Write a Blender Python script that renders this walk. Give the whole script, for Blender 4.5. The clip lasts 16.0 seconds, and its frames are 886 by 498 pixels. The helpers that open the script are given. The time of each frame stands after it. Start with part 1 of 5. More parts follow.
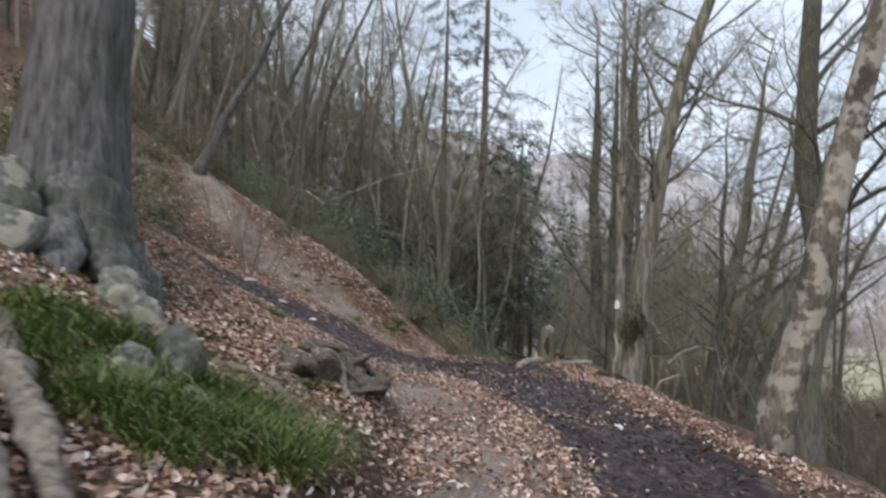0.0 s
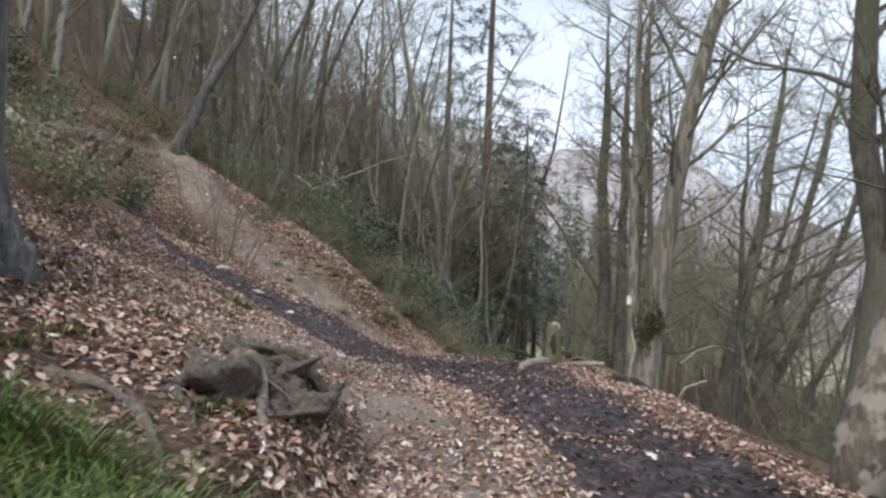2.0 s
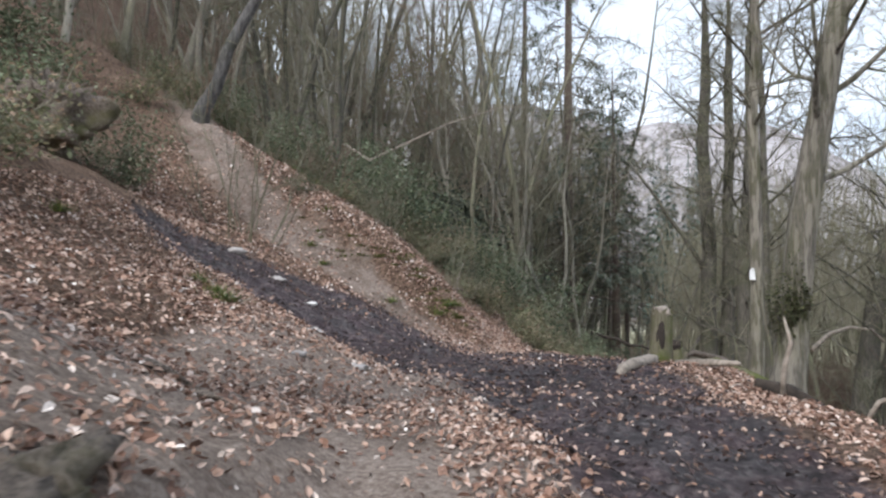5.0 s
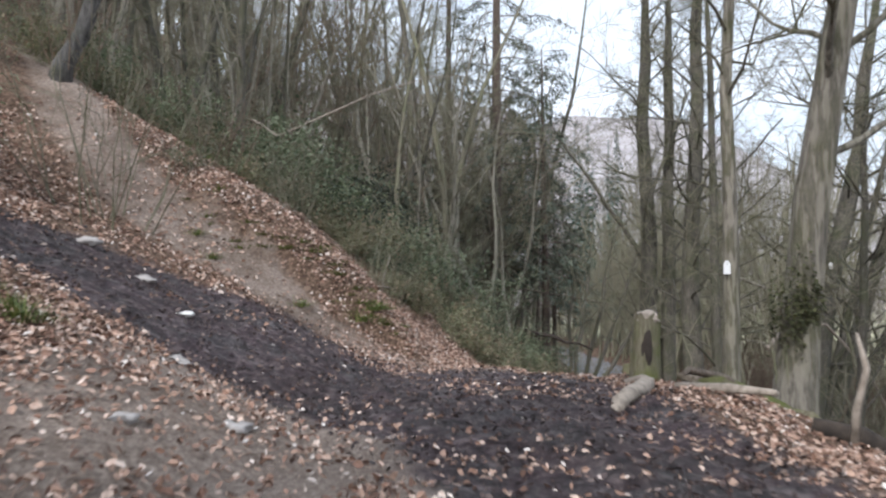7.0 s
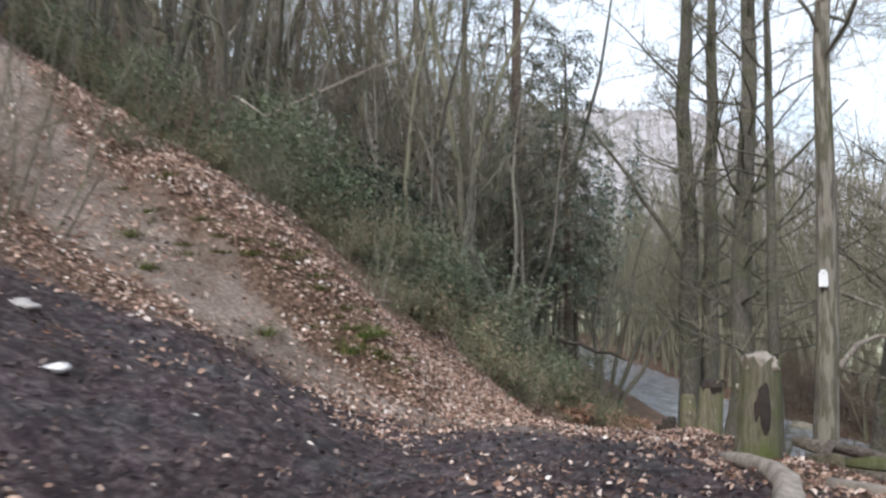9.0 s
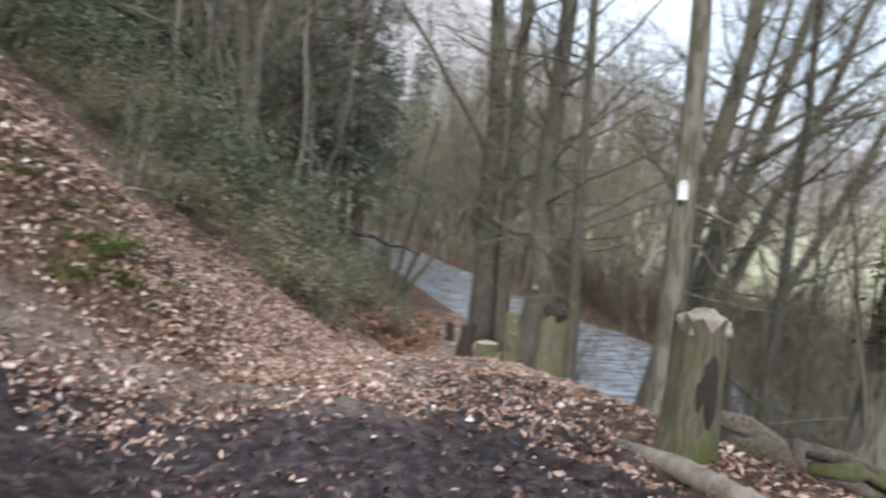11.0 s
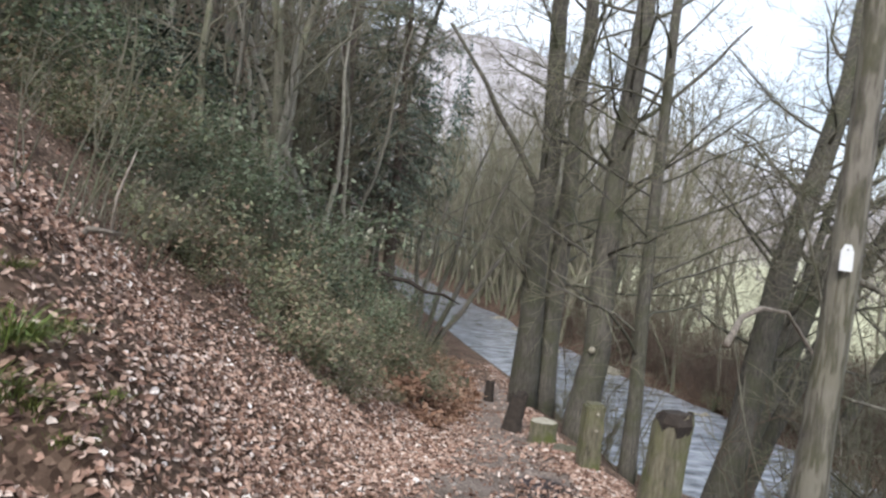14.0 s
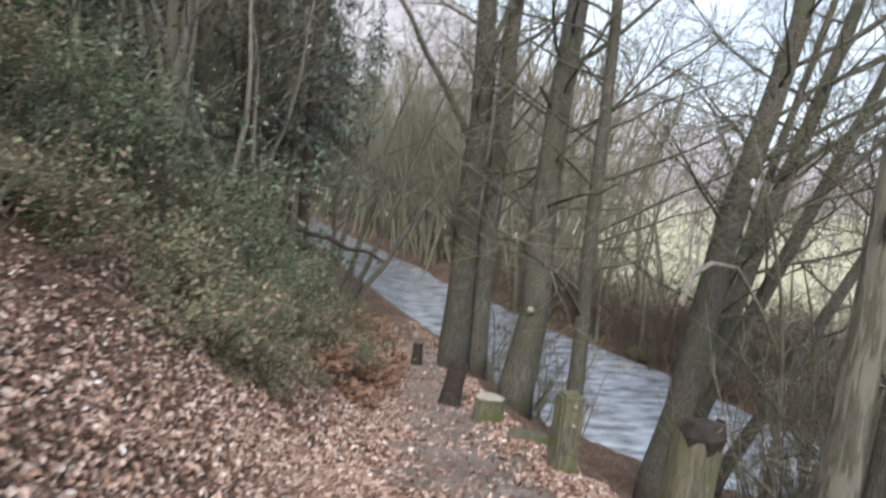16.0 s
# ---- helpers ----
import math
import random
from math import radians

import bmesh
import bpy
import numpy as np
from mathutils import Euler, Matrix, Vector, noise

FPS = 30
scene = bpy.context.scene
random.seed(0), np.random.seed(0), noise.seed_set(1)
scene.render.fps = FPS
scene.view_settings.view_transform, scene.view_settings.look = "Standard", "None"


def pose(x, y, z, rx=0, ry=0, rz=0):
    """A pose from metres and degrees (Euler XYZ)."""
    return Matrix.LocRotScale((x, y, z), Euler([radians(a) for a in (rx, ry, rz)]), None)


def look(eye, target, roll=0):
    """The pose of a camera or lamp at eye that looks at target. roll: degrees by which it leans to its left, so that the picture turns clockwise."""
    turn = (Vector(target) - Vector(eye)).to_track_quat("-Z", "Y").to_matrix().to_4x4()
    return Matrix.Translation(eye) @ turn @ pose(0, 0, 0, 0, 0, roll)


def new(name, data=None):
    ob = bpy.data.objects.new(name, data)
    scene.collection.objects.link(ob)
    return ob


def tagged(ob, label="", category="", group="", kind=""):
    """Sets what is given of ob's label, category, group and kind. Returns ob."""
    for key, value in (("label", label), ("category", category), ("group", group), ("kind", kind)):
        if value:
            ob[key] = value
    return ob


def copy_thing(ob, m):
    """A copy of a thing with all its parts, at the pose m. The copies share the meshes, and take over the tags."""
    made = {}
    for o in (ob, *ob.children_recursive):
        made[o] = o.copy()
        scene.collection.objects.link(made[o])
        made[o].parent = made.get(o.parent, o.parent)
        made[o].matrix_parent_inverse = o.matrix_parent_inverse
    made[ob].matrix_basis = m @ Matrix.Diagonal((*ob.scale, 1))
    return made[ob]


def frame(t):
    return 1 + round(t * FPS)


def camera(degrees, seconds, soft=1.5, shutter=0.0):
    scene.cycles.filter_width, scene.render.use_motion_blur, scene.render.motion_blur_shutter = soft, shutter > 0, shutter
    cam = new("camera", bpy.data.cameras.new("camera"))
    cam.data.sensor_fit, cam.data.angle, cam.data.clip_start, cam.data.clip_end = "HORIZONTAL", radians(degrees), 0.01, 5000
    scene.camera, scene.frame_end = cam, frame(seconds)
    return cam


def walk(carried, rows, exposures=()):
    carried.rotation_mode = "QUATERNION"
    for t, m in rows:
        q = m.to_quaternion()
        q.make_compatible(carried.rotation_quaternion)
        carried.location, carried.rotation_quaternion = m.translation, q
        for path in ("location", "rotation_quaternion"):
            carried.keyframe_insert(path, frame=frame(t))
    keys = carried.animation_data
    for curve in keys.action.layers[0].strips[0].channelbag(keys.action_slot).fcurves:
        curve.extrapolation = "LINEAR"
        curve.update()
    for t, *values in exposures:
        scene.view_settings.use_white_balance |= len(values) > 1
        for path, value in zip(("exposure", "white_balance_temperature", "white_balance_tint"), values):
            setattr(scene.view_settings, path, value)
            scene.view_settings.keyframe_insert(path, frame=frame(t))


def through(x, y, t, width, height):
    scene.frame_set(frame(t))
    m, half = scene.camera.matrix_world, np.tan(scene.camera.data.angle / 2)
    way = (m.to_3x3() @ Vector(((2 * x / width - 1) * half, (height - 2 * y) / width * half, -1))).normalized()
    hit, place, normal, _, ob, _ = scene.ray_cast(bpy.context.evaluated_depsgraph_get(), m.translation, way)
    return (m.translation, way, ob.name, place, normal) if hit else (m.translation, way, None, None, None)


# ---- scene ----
cam = camera(60.0, 16.0, soft=2.4, shutter=0.6)
PATH = [
    (0, (0.0, 0.0, 1.5), (-0.254, 1.973, 1.706), 1.6),
    (0.5, (-0.14, 0.75, 1.485), (-0.313, 2.737, 1.632), 1.4),
    (1, (-0.176, 1.287, 1.489), (-0.331, 3.273, 1.665), 1.8),
    (1.5, (-0.098, 1.652, 1.489), (-0.296, 3.631, 1.692), 1.9),
    (2, (-0.045, 2.179, 1.508), (-0.31, 4.152, 1.702), 2.2),
    (2.5, (0.001, 2.803, 1.515), (-0.338, 4.766, 1.69), 2.3),
    (3, (0.019, 3.426, 1.517), (-0.393, 5.381, 1.618), 2.0),
    (3.5, (-0.009, 4.091, 1.54), (-0.508, 6.027, 1.593), 1.9),
    (4, (-0.116, 4.763, 1.573), (-0.644, 6.688, 1.691), 1.7),
    (4.2, (-0.128, 5.164, 1.615), (-0.644, 7.091, 1.76), 1.4),
    (6.3, (-0.836, 8.347, 1.611), (-1.254, 10.298, 1.743), 0.6),
    (6.5, (-0.942, 8.757, 1.662), (-1.323, 10.717, 1.777), 0.4),
    (7, (-1.177, 9.71, 1.837), (-1.454, 11.687, 1.963), -0.0),
    (7.5, (-1.38, 10.662, 2.005), (-1.677, 12.639, 2.014), 0.0),
    (8, (-1.507, 11.341, 2.152), (-1.877, 13.303, 2.276), 0.4),
    (8.2, (-1.568, 11.616, 2.2), (-1.937, 13.574, 2.376), 0.4),
    (10.3, (-1.952, 15.728, 2.307), (-2.032, 17.722, 2.178), 2.1),
    (10.5, (-2.044, 15.928, 2.351), (-2.067, 17.922, 2.194), 2.6),
    (11, (-2.31, 16.349, 2.444), (-2.043, 18.323, 2.259), 3.7),
    (11.5, (-2.549, 16.758, 2.447), (-2.042, 18.687, 2.29), 4.4),
    (12, (-2.548, 17.332, 2.466), (-2.092, 19.277, 2.359), 4.6),
    (12.5, (-2.56, 17.947, 2.43), (-2.152, 19.901, 2.294), 4.9),
    (13, (-2.533, 18.488, 2.447), (-2.183, 20.448, 2.254), 5.5),
    (13.5, (-2.494, 18.831, 2.499), (-2.237, 20.809, 2.363), 5.9),
    (14, (-2.463, 19.222, 2.519), (-2.278, 21.212, 2.425), 6.0),
    (14.5, (-2.454, 19.663, 2.499), (-2.292, 21.65, 2.34), 6.8),
    (15, (-2.508, 20.147, 2.458), (-2.276, 22.121, 2.228), 7.6),
    (15.5, (-2.722, 20.682, 2.625), (-2.376, 22.629, 2.326), 6.8),
    (16, (-2.583, 21.345, 2.486), (-2.164, 23.29, 2.284), 5.9),
]
walk(cam, [(t, look(eye, target, roll)) for t, eye, target, roll in PATH],
     exposures=[(0, 0.05, 6350, 10), (1.5, 0.2, 6350, 10), (4, 0.42, 6350, 10), (8, 0.5, 6350, 10), (11, 0.6, 6350, 10), (16, 0.64, 6350, 10)])

# ---- world and sun ----
SUN_EL, SUN_AZ = radians(38), radians(200)
world = bpy.data.worlds.new("sky")
scene.world = world
world.use_nodes = True
wn, wl = world.node_tree.nodes, world.node_tree.links
wn.clear()
w_out = wn.new("ShaderNodeOutputWorld")
w_bg = wn.new("ShaderNodeBackground")
w_sky = wn.new("ShaderNodeTexSky")
w_sky.sky_type = "NISHITA"
w_sky.sun_disc = False
w_sky.sun_elevation, w_sky.sun_rotation = SUN_EL, SUN_AZ
w_sky.air_density, w_sky.dust_density = 1.0, 2.5
w_co = wn.new("ShaderNodeTexCoord")
w_map = wn.new("ShaderNodeMapping")
w_map.inputs["Scale"].default_value = (1.0, 1.0, 2.6)
w_cloud = wn.new("ShaderNodeTexNoise")
w_cloud.inputs["Scale"].default_value = 2.6
w_cloud.inputs["Detail"].default_value = 7
w_ramp = wn.new("ShaderNodeValToRGB")
w_ramp.color_ramp.elements[0].color = (0.45, 0.45, 0.45, 1)
w_ramp.color_ramp.elements[0].position, w_ramp.color_ramp.elements[1].position = 0.3, 0.62
w_mix = wn.new("ShaderNodeMixRGB")
w_mix.inputs["Color2"].default_value = (9.0, 9.9, 11.2, 1)
w_bg.inputs["Strength"].default_value = 0.105
wl.new(w_co.outputs["Generated"], w_map.inputs["Vector"])
wl.new(w_map.outputs["Vector"], w_cloud.inputs["Vector"])
wl.new(w_cloud.outputs["Fac"], w_ramp.inputs["Fac"])
wl.new(w_ramp.outputs["Color"], w_mix.inputs["Fac"])
wl.new(w_sky.outputs["Color"], w_mix.inputs["Color1"])
wl.new(w_mix.outputs["Color"], w_bg.inputs["Color"])
wl.new(w_bg.outputs["Background"], w_out.inputs["Surface"])

sun = new("sun", bpy.data.lights.new("sun", "SUN"))
sun.data.energy, sun.data.angle, sun.data.color = 2.1, radians(11), (1.0, 0.985, 0.965)
sun.rotation_euler = (radians(90) - SUN_EL, 0, radians(180) - SUN_AZ)


# ---- materials ----
def node_mat(name):
    m = bpy.data.materials.new(name)
    m.use_nodes = True
    return m, m.node_tree.nodes, m.node_tree.links, m.node_tree.nodes["Principled BSDF"]


def add(nodes, kind, **values):
    n = nodes.new(kind)
    for key, value in values.items():
        n.inputs[key.replace("_", " ")].default_value = value
    return n


def ramp(nodes, *stops):
    r = nodes.new("ShaderNodeValToRGB")
    e = r.color_ramp.elements
    while len(e) < len(stops):
        e.new(0.5)
    for el, (p, c) in zip(e, stops):
        el.position, el.color = p, (*c, 1)
    return r


def blend(nodes, links, fac, a, b):
    n = nodes.new("ShaderNodeMixRGB")
    for sock, v in (("Fac", fac), ("Color1", a), ("Color2", b)):
        if isinstance(v, (int, float)):
            n.inputs[sock].default_value = v
        elif isinstance(v, tuple):
            n.inputs[sock].default_value = (*v, 1)
        else:
            links.new(v, n.inputs[sock])
    return n.outputs["Color"]


def bump(nodes, links, bsdf, height, strength, distance):
    b = add(nodes, "ShaderNodeBump", Strength=strength, Distance=distance)
    links.new(height, b.inputs["Height"])
    links.new(b.outputs["Normal"], bsdf.inputs["Normal"])


def bark_material(name, dark, light, moss, moss_at=0.55, grain=(9, 9, 1.4), patch=0.0, streaks=False):
    """Furrowed bark, with moss or algae in patches and, for patch > 0, pale plates."""
    m, n, l, p = node_mat(name)
    co = n.new("ShaderNodeTexCoord")
    mp = n.new("ShaderNodeMapping")
    mp.inputs["Scale"].default_value = grain
    l.new(co.outputs["Object"], mp.inputs["Vector"])
    fine = add(n, "ShaderNodeTexNoise", Scale=3.0, Detail=8, Roughness=0.7)
    l.new(mp.outputs["Vector"], fine.inputs["Vector"])
    big = add(n, "ShaderNodeTexNoise", Scale=1.3, Detail=5, Roughness=0.65)
    l.new(co.outputs["Object"], big.inputs["Vector"])
    base = ramp(n, (0.3, dark), (0.68, light))
    l.new(fine.outputs["Fac"], base.inputs["Fac"])
    green = ramp(n, (moss_at - 0.08, (0, 0, 0)), (moss_at + 0.12, (1, 1, 1)))
    l.new(big.outputs["Fac"], green.inputs["Fac"])
    colour = blend(n, l, green.outputs["Color"], base.outputs["Color"], moss)
    if patch > 0:
        vor = add(n, "ShaderNodeTexNoise", Scale=4.2, Detail=3, Roughness=0.55)
        l.new((mp if streaks else co).outputs["Vector" if streaks else "Object"], vor.inputs["Vector"])
        if streaks:
            vor.inputs["Scale"].default_value = 1.1
        plates = ramp(n, (0.5 - 0.02, (0, 0, 0)), (0.56, (patch, patch, patch)))
        l.new(vor.outputs["Fac"], plates.inputs["Fac"])
        colour = blend(n, l, plates.outputs["Color"], colour, (0.52, 0.47, 0.39))
    tone = n.new("ShaderNodeObjectInfo")
    hsv = n.new("ShaderNodeHueSaturation")
    rng = n.new("ShaderNodeMapRange")
    rng.inputs["To Min"].default_value, rng.inputs["To Max"].default_value = 0.8, 1.2
    l.new(tone.outputs["Random"], rng.inputs["Value"])
    l.new(rng.outputs["Result"], hsv.inputs["Value"])
    l.new(colour, hsv.inputs["Color"])
    l.new(hsv.outputs["Color"], p.inputs["Base Color"])
    p.inputs["Roughness"].default_value = 0.9
    bump(n, l, p, fine.outputs["Fac"], 1.0, 0.06)
    return m


def leaf_material(name, stops, rough=0.7, through=0.0):
    """Leaves, each a shade of its own."""
    m, n, l, p = node_mat(name)
    geo = n.new("ShaderNodeNewGeometry")
    r = ramp(n, *stops)
    l.new(geo.outputs["Random Per Island"], r.inputs["Fac"])
    co = n.new("ShaderNodeTexCoord")
    noise_n = add(n, "ShaderNodeTexNoise", Scale=25.0, Detail=3)
    l.new(co.outputs["Object"], noise_n.inputs["Vector"])
    shade = ramp(n, (0.3, (0.7, 0.7, 0.7)), (0.7, (1.15, 1.15, 1.15)))
    l.new(noise_n.outputs["Fac"], shade.inputs["Fac"])
    mul = n.new("ShaderNodeMixRGB")
    mul.blend_type = "MULTIPLY"
    mul.inputs["Fac"].default_value = 1
    l.new(r.outputs["Color"], mul.inputs["Color1"])
    l.new(shade.outputs["Color"], mul.inputs["Color2"])
    info = n.new("ShaderNodeObjectInfo")
    rng_n = n.new("ShaderNodeMapRange")
    rng_n.inputs["To Min"].default_value, rng_n.inputs["To Max"].default_value = 0.8, 1.45
    l.new(info.outputs["Random"], rng_n.inputs["Value"])
    hsv = n.new("ShaderNodeHueSaturation")
    l.new(rng_n.outputs["Result"], hsv.inputs["Value"])
    l.new(mul.outputs["Color"], hsv.inputs["Color"])
    l.new(hsv.outputs["Color"] if through else mul.outputs["Color"], p.inputs["Base Color"])
    p.inputs["Roughness"].default_value = rough
    if through:
        soft = n.new("ShaderNodeBsdfTranslucent")
        l.new(hsv.outputs["Color"], soft.inputs["Color"])
        mix = n.new("ShaderNodeMixShader")
        mix.inputs["Fac"].default_value = 0.35
        out = [k for k in n if k.bl_idname == "ShaderNodeOutputMaterial"][0]
        l.new(p.outputs[0], mix.inputs[1])
        l.new(soft.outputs[0], mix.inputs[2])
        l.new(mix.outputs[0], out.inputs["Surface"])
    return m


def plain_material(name, a, b, scale=8.0, rough=0.85, relief=0.3):
    m, n, l, p = node_mat(name)
    co = n.new("ShaderNodeTexCoord")
    t = add(n, "ShaderNodeTexNoise", Scale=scale, Detail=8, Roughness=0.65)
    l.new(co.outputs["Object"], t.inputs["Vector"])
    r = ramp(n, (0.32, a), (0.68, b))
    l.new(t.outputs["Fac"], r.inputs["Fac"])
    l.new(r.outputs["Color"], p.inputs["Base Color"])
    p.inputs["Roughness"].default_value = rough
    bump(n, l, p, t.outputs["Fac"], relief, 0.03)
    return m


def ground_material():
    """Leaf litter, trodden earth, wet mud, turf and haze-paled hills, laid out by the zone attribute."""
    m, n, l, p = node_mat("ground")
    co = n.new("ShaderNodeTexCoord")
    zone = n.new("ShaderNodeAttribute")
    zone.attribute_name = "zone"
    sep = n.new("ShaderNodeSeparateColor")
    l.new(zone.outputs["Color"], sep.inputs["Color"])
    cells = add(n, "ShaderNodeTexVoronoi", Scale=24.0, Randomness=1.0)
    l.new(co.outputs["Object"], cells.inputs["Vector"])
    hue = n.new("ShaderNodeSeparateColor")
    l.new(cells.outputs["Color"], hue.inputs["Color"])
    litter = ramp(n, (0.0, (0.07, 0.043, 0.03)), (0.5, (0.16, 0.105, 0.075)), (1.0, (0.3, 0.205, 0.15)))
    l.new(hue.outputs["Red"], litter.inputs["Fac"])
    grit = add(n, "ShaderNodeTexNoise", Scale=22.0, Detail=9, Roughness=0.72)
    l.new(co.outputs["Object"], grit.inputs["Vector"])
    wide = add(n, "ShaderNodeTexNoise", Scale=0.9, Detail=6, Roughness=0.6)
    l.new(co.outputs["Object"], wide.inputs["Vector"])
    earth = ramp(n, (0.32, (0.15, 0.11, 0.09)), (0.5, (0.32, 0.255, 0.215)), (0.64, (0.5, 0.42, 0.36)))
    l.new(grit.outputs["Fac"], earth.inputs["Fac"])
    churn = add(n, "ShaderNodeTexNoise", Scale=7.0, Detail=10, Roughness=0.78)
    l.new(co.outputs["Object"], churn.inputs["Vector"])
    wet = ramp(n, (0.34, (0.014, 0.0115, 0.012)), (0.5, (0.076, 0.064, 0.067)), (0.64, (0.22, 0.193, 0.192)))
    peat = ramp(n, (0.34, (0.016, 0.009, 0.012)), (0.5, (0.095, 0.066, 0.072)), (0.64, (0.27, 0.215, 0.21)))
    l.new(churn.outputs["Fac"], wet.inputs["Fac"])
    l.new(churn.outputs["Fac"], peat.inputs["Fac"])
    pools = add(n, "ShaderNodeTexNoise", Scale=1.3, Detail=6, Roughness=0.65)
    l.new(co.outputs["Object"], pools.inputs["Vector"])
    pool_fac = ramp(n, (0.44, (0, 0, 0)), (0.58, (1, 1, 1)))
    l.new(pools.outputs["Fac"], pool_fac.inputs["Fac"])
    mud = blend(n, l, pool_fac.outputs["Color"], peat.outputs["Color"], wet.outputs["Color"])
    # Far meadow turf, greyed and paled: its haze is mixed into these colours.
    turf = ramp(n, (0.3, (0.42, 0.41, 0.25)), (0.7, (0.66, 0.64, 0.45)))
    l.new(grit.outputs["Fac"], turf.inputs["Fac"])
    dark = ramp(n, (0.35, (0.62, 0.6, 0.58)), (0.65, (1, 1, 1)))
    l.new(wide.outputs["Fac"], dark.inputs["Fac"])

    ragged = add(n, "ShaderNodeTexNoise", Scale=3.2, Detail=9, Roughness=0.75)
    l.new(co.outputs["Object"], ragged.inputs["Vector"])

    def edge(channel):
        add_n = n.new("ShaderNodeMath")
        add_n.operation = "MULTIPLY_ADD"
        l.new(ragged.outputs["Fac"], add_n.inputs[0])
        add_n.inputs[1].default_value = 0.9
        l.new(sep.outputs[channel], add_n.inputs[2])
        half = n.new("ShaderNodeMath")
        half.operation = "MULTIPLY"
        half.inputs[1].default_value = 0.5
        l.new(add_n.outputs[0], half.inputs[0])
        r = ramp(n, (0.4, (0, 0, 0)), (0.55, (1, 1, 1)))
        l.new(half.outputs[0], r.inputs["Fac"])
        return r.outputs["Color"]

    # Far hills in pale greys: distance haze painted into the base colour.
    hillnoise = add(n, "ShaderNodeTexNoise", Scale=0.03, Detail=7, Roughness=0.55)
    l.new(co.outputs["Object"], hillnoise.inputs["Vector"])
    hazy_hill = ramp(n, (0.36, (0.36, 0.34, 0.34)), (0.5, (0.47, 0.44, 0.45)), (0.66, (0.57, 0.54, 0.55)))
    l.new(hillnoise.outputs["Fac"], hazy_hill.inputs["Fac"])
    c = blend(n, l, edge("Green"), litter.outputs["Color"], earth.outputs["Color"])
    c = blend(n, l, edge("Blue"), c, turf.outputs["Color"])
    mudfac = edge("Red")
    c = blend(n, l, mudfac, c, mud)
    c = blend(n, l, zone.outputs["Alpha"], c, hazy_hill.outputs["Color"])
    mul = n.new("ShaderNodeMixRGB")
    mul.blend_type = "MULTIPLY"
    mul.inputs["Fac"].default_value = 1
    l.new(c, mul.inputs["Color1"])
    l.new(dark.outputs["Color"], mul.inputs["Color2"])
    l.new(mul.outputs["Color"], p.inputs["Base Color"])
    gloss = ramp(n, (0.0, (0.92, 0.92, 0.92)), (1.0, (0.62, 0.62, 0.62)))
    l.new(mudfac, gloss.inputs["Fac"])
    l.new(gloss.outputs["Color"], p.inputs["Roughness"])
    p.inputs["Specular IOR Level"].default_value = 0.2
    lumps = blend(n, l, mudfac, blend(n, l, 0.5, grit.outputs["Fac"], ragged.outputs["Fac"]), churn.outputs["Fac"])
    bump(n, l, p, lumps, 1.0, 0.09)
    return m


def water_material():
    m, n, l, p = node_mat("water")
    co = n.new("ShaderNodeTexCoord")
    mp = n.new("ShaderNodeMapping")
    mp.inputs["Rotation"].default_value = (0, 0, radians(20))
    mp.inputs["Scale"].default_value = (0.7, 1.5, 1)
    l.new(co.outputs["Object"], mp.inputs["Vector"])
    t = add(n, "ShaderNodeTexNoise", Scale=1.1, Detail=6, Roughness=0.6)
    l.new(mp.outputs["Vector"], t.inputs["Vector"])
    # Reflected sky painted into the base colour as pale tones, with foam streaks.
    sky_tone = ramp(n, (0.36, (0.17, 0.185, 0.21)), (0.5, (0.4, 0.42, 0.46)), (0.68, (0.62, 0.64, 0.69)))
    l.new(t.outputs["Fac"], sky_tone.inputs["Fac"])
    l.new(sky_tone.outputs["Color"], p.inputs["Base Color"])
    p.inputs["Roughness"].default_value = 0.1
    p.inputs["IOR"].default_value = 1.9
    bump(n, l, p, t.outputs["Fac"], 0.45, 0.12)
    return m


M_GROUND = ground_material()
M_WATER = water_material()
M_OAK = bark_material("oak_bark", (0.01, 0.009, 0.009), (0.24, 0.225, 0.215), (0.06, 0.065, 0.04), 0.58, (5, 5, 0.8))
M_BEECH = bark_material("pale_bark", (0.05, 0.043, 0.034), (0.25, 0.225, 0.185), (0.11, 0.105, 0.06), 0.5, (8, 8, 1.2), 0.32, True)
M_PATCHY = bark_material("patchy_bark", (0.1, 0.08, 0.06), (0.36, 0.3, 0.24), (0.075, 0.062, 0.045), 0.5, (7, 7, 2.0), 0.8)
M_ALDER = bark_material("mossy_bark", (0.028, 0.024, 0.02), (0.21, 0.188, 0.155), (0.094, 0.096, 0.056), 0.52, (8, 8, 1.1))
M_TWIG = bark_material("twig_bark", (0.13, 0.114, 0.083), (0.3, 0.272, 0.2), (0.19, 0.195, 0.115), 0.54)
M_REDTWIG = bark_material("red_twig_bark", (0.1, 0.068, 0.05), (0.27, 0.195, 0.145), (0.2, 0.15, 0.1), 0.62)
M_GREY = bark_material("grey_bark", (0.13, 0.115, 0.092), (0.36, 0.33, 0.27), (0.17, 0.17, 0.11), 0.6)
M_PINE = bark_material("pine_bark", (0.05, 0.038, 0.032), (0.17, 0.125, 0.1), (0.1, 0.09, 0.06), 0.66)
M_STUMP = bark_material("weathered_stump", (0.07, 0.06, 0.04), (0.28, 0.25, 0.17), (0.12, 0.14, 0.03), 0.52, (9, 9, 1.4))
M_ROTTEN = plain_material("rotten_wood", (0.015, 0.012, 0.01), (0.06, 0.045, 0.035), 7, 0.95, 0.8)
M_CUT = plain_material("cut_wood", (0.22, 0.19, 0.14), (0.5, 0.46, 0.36), 14, 0.85, 0.3)
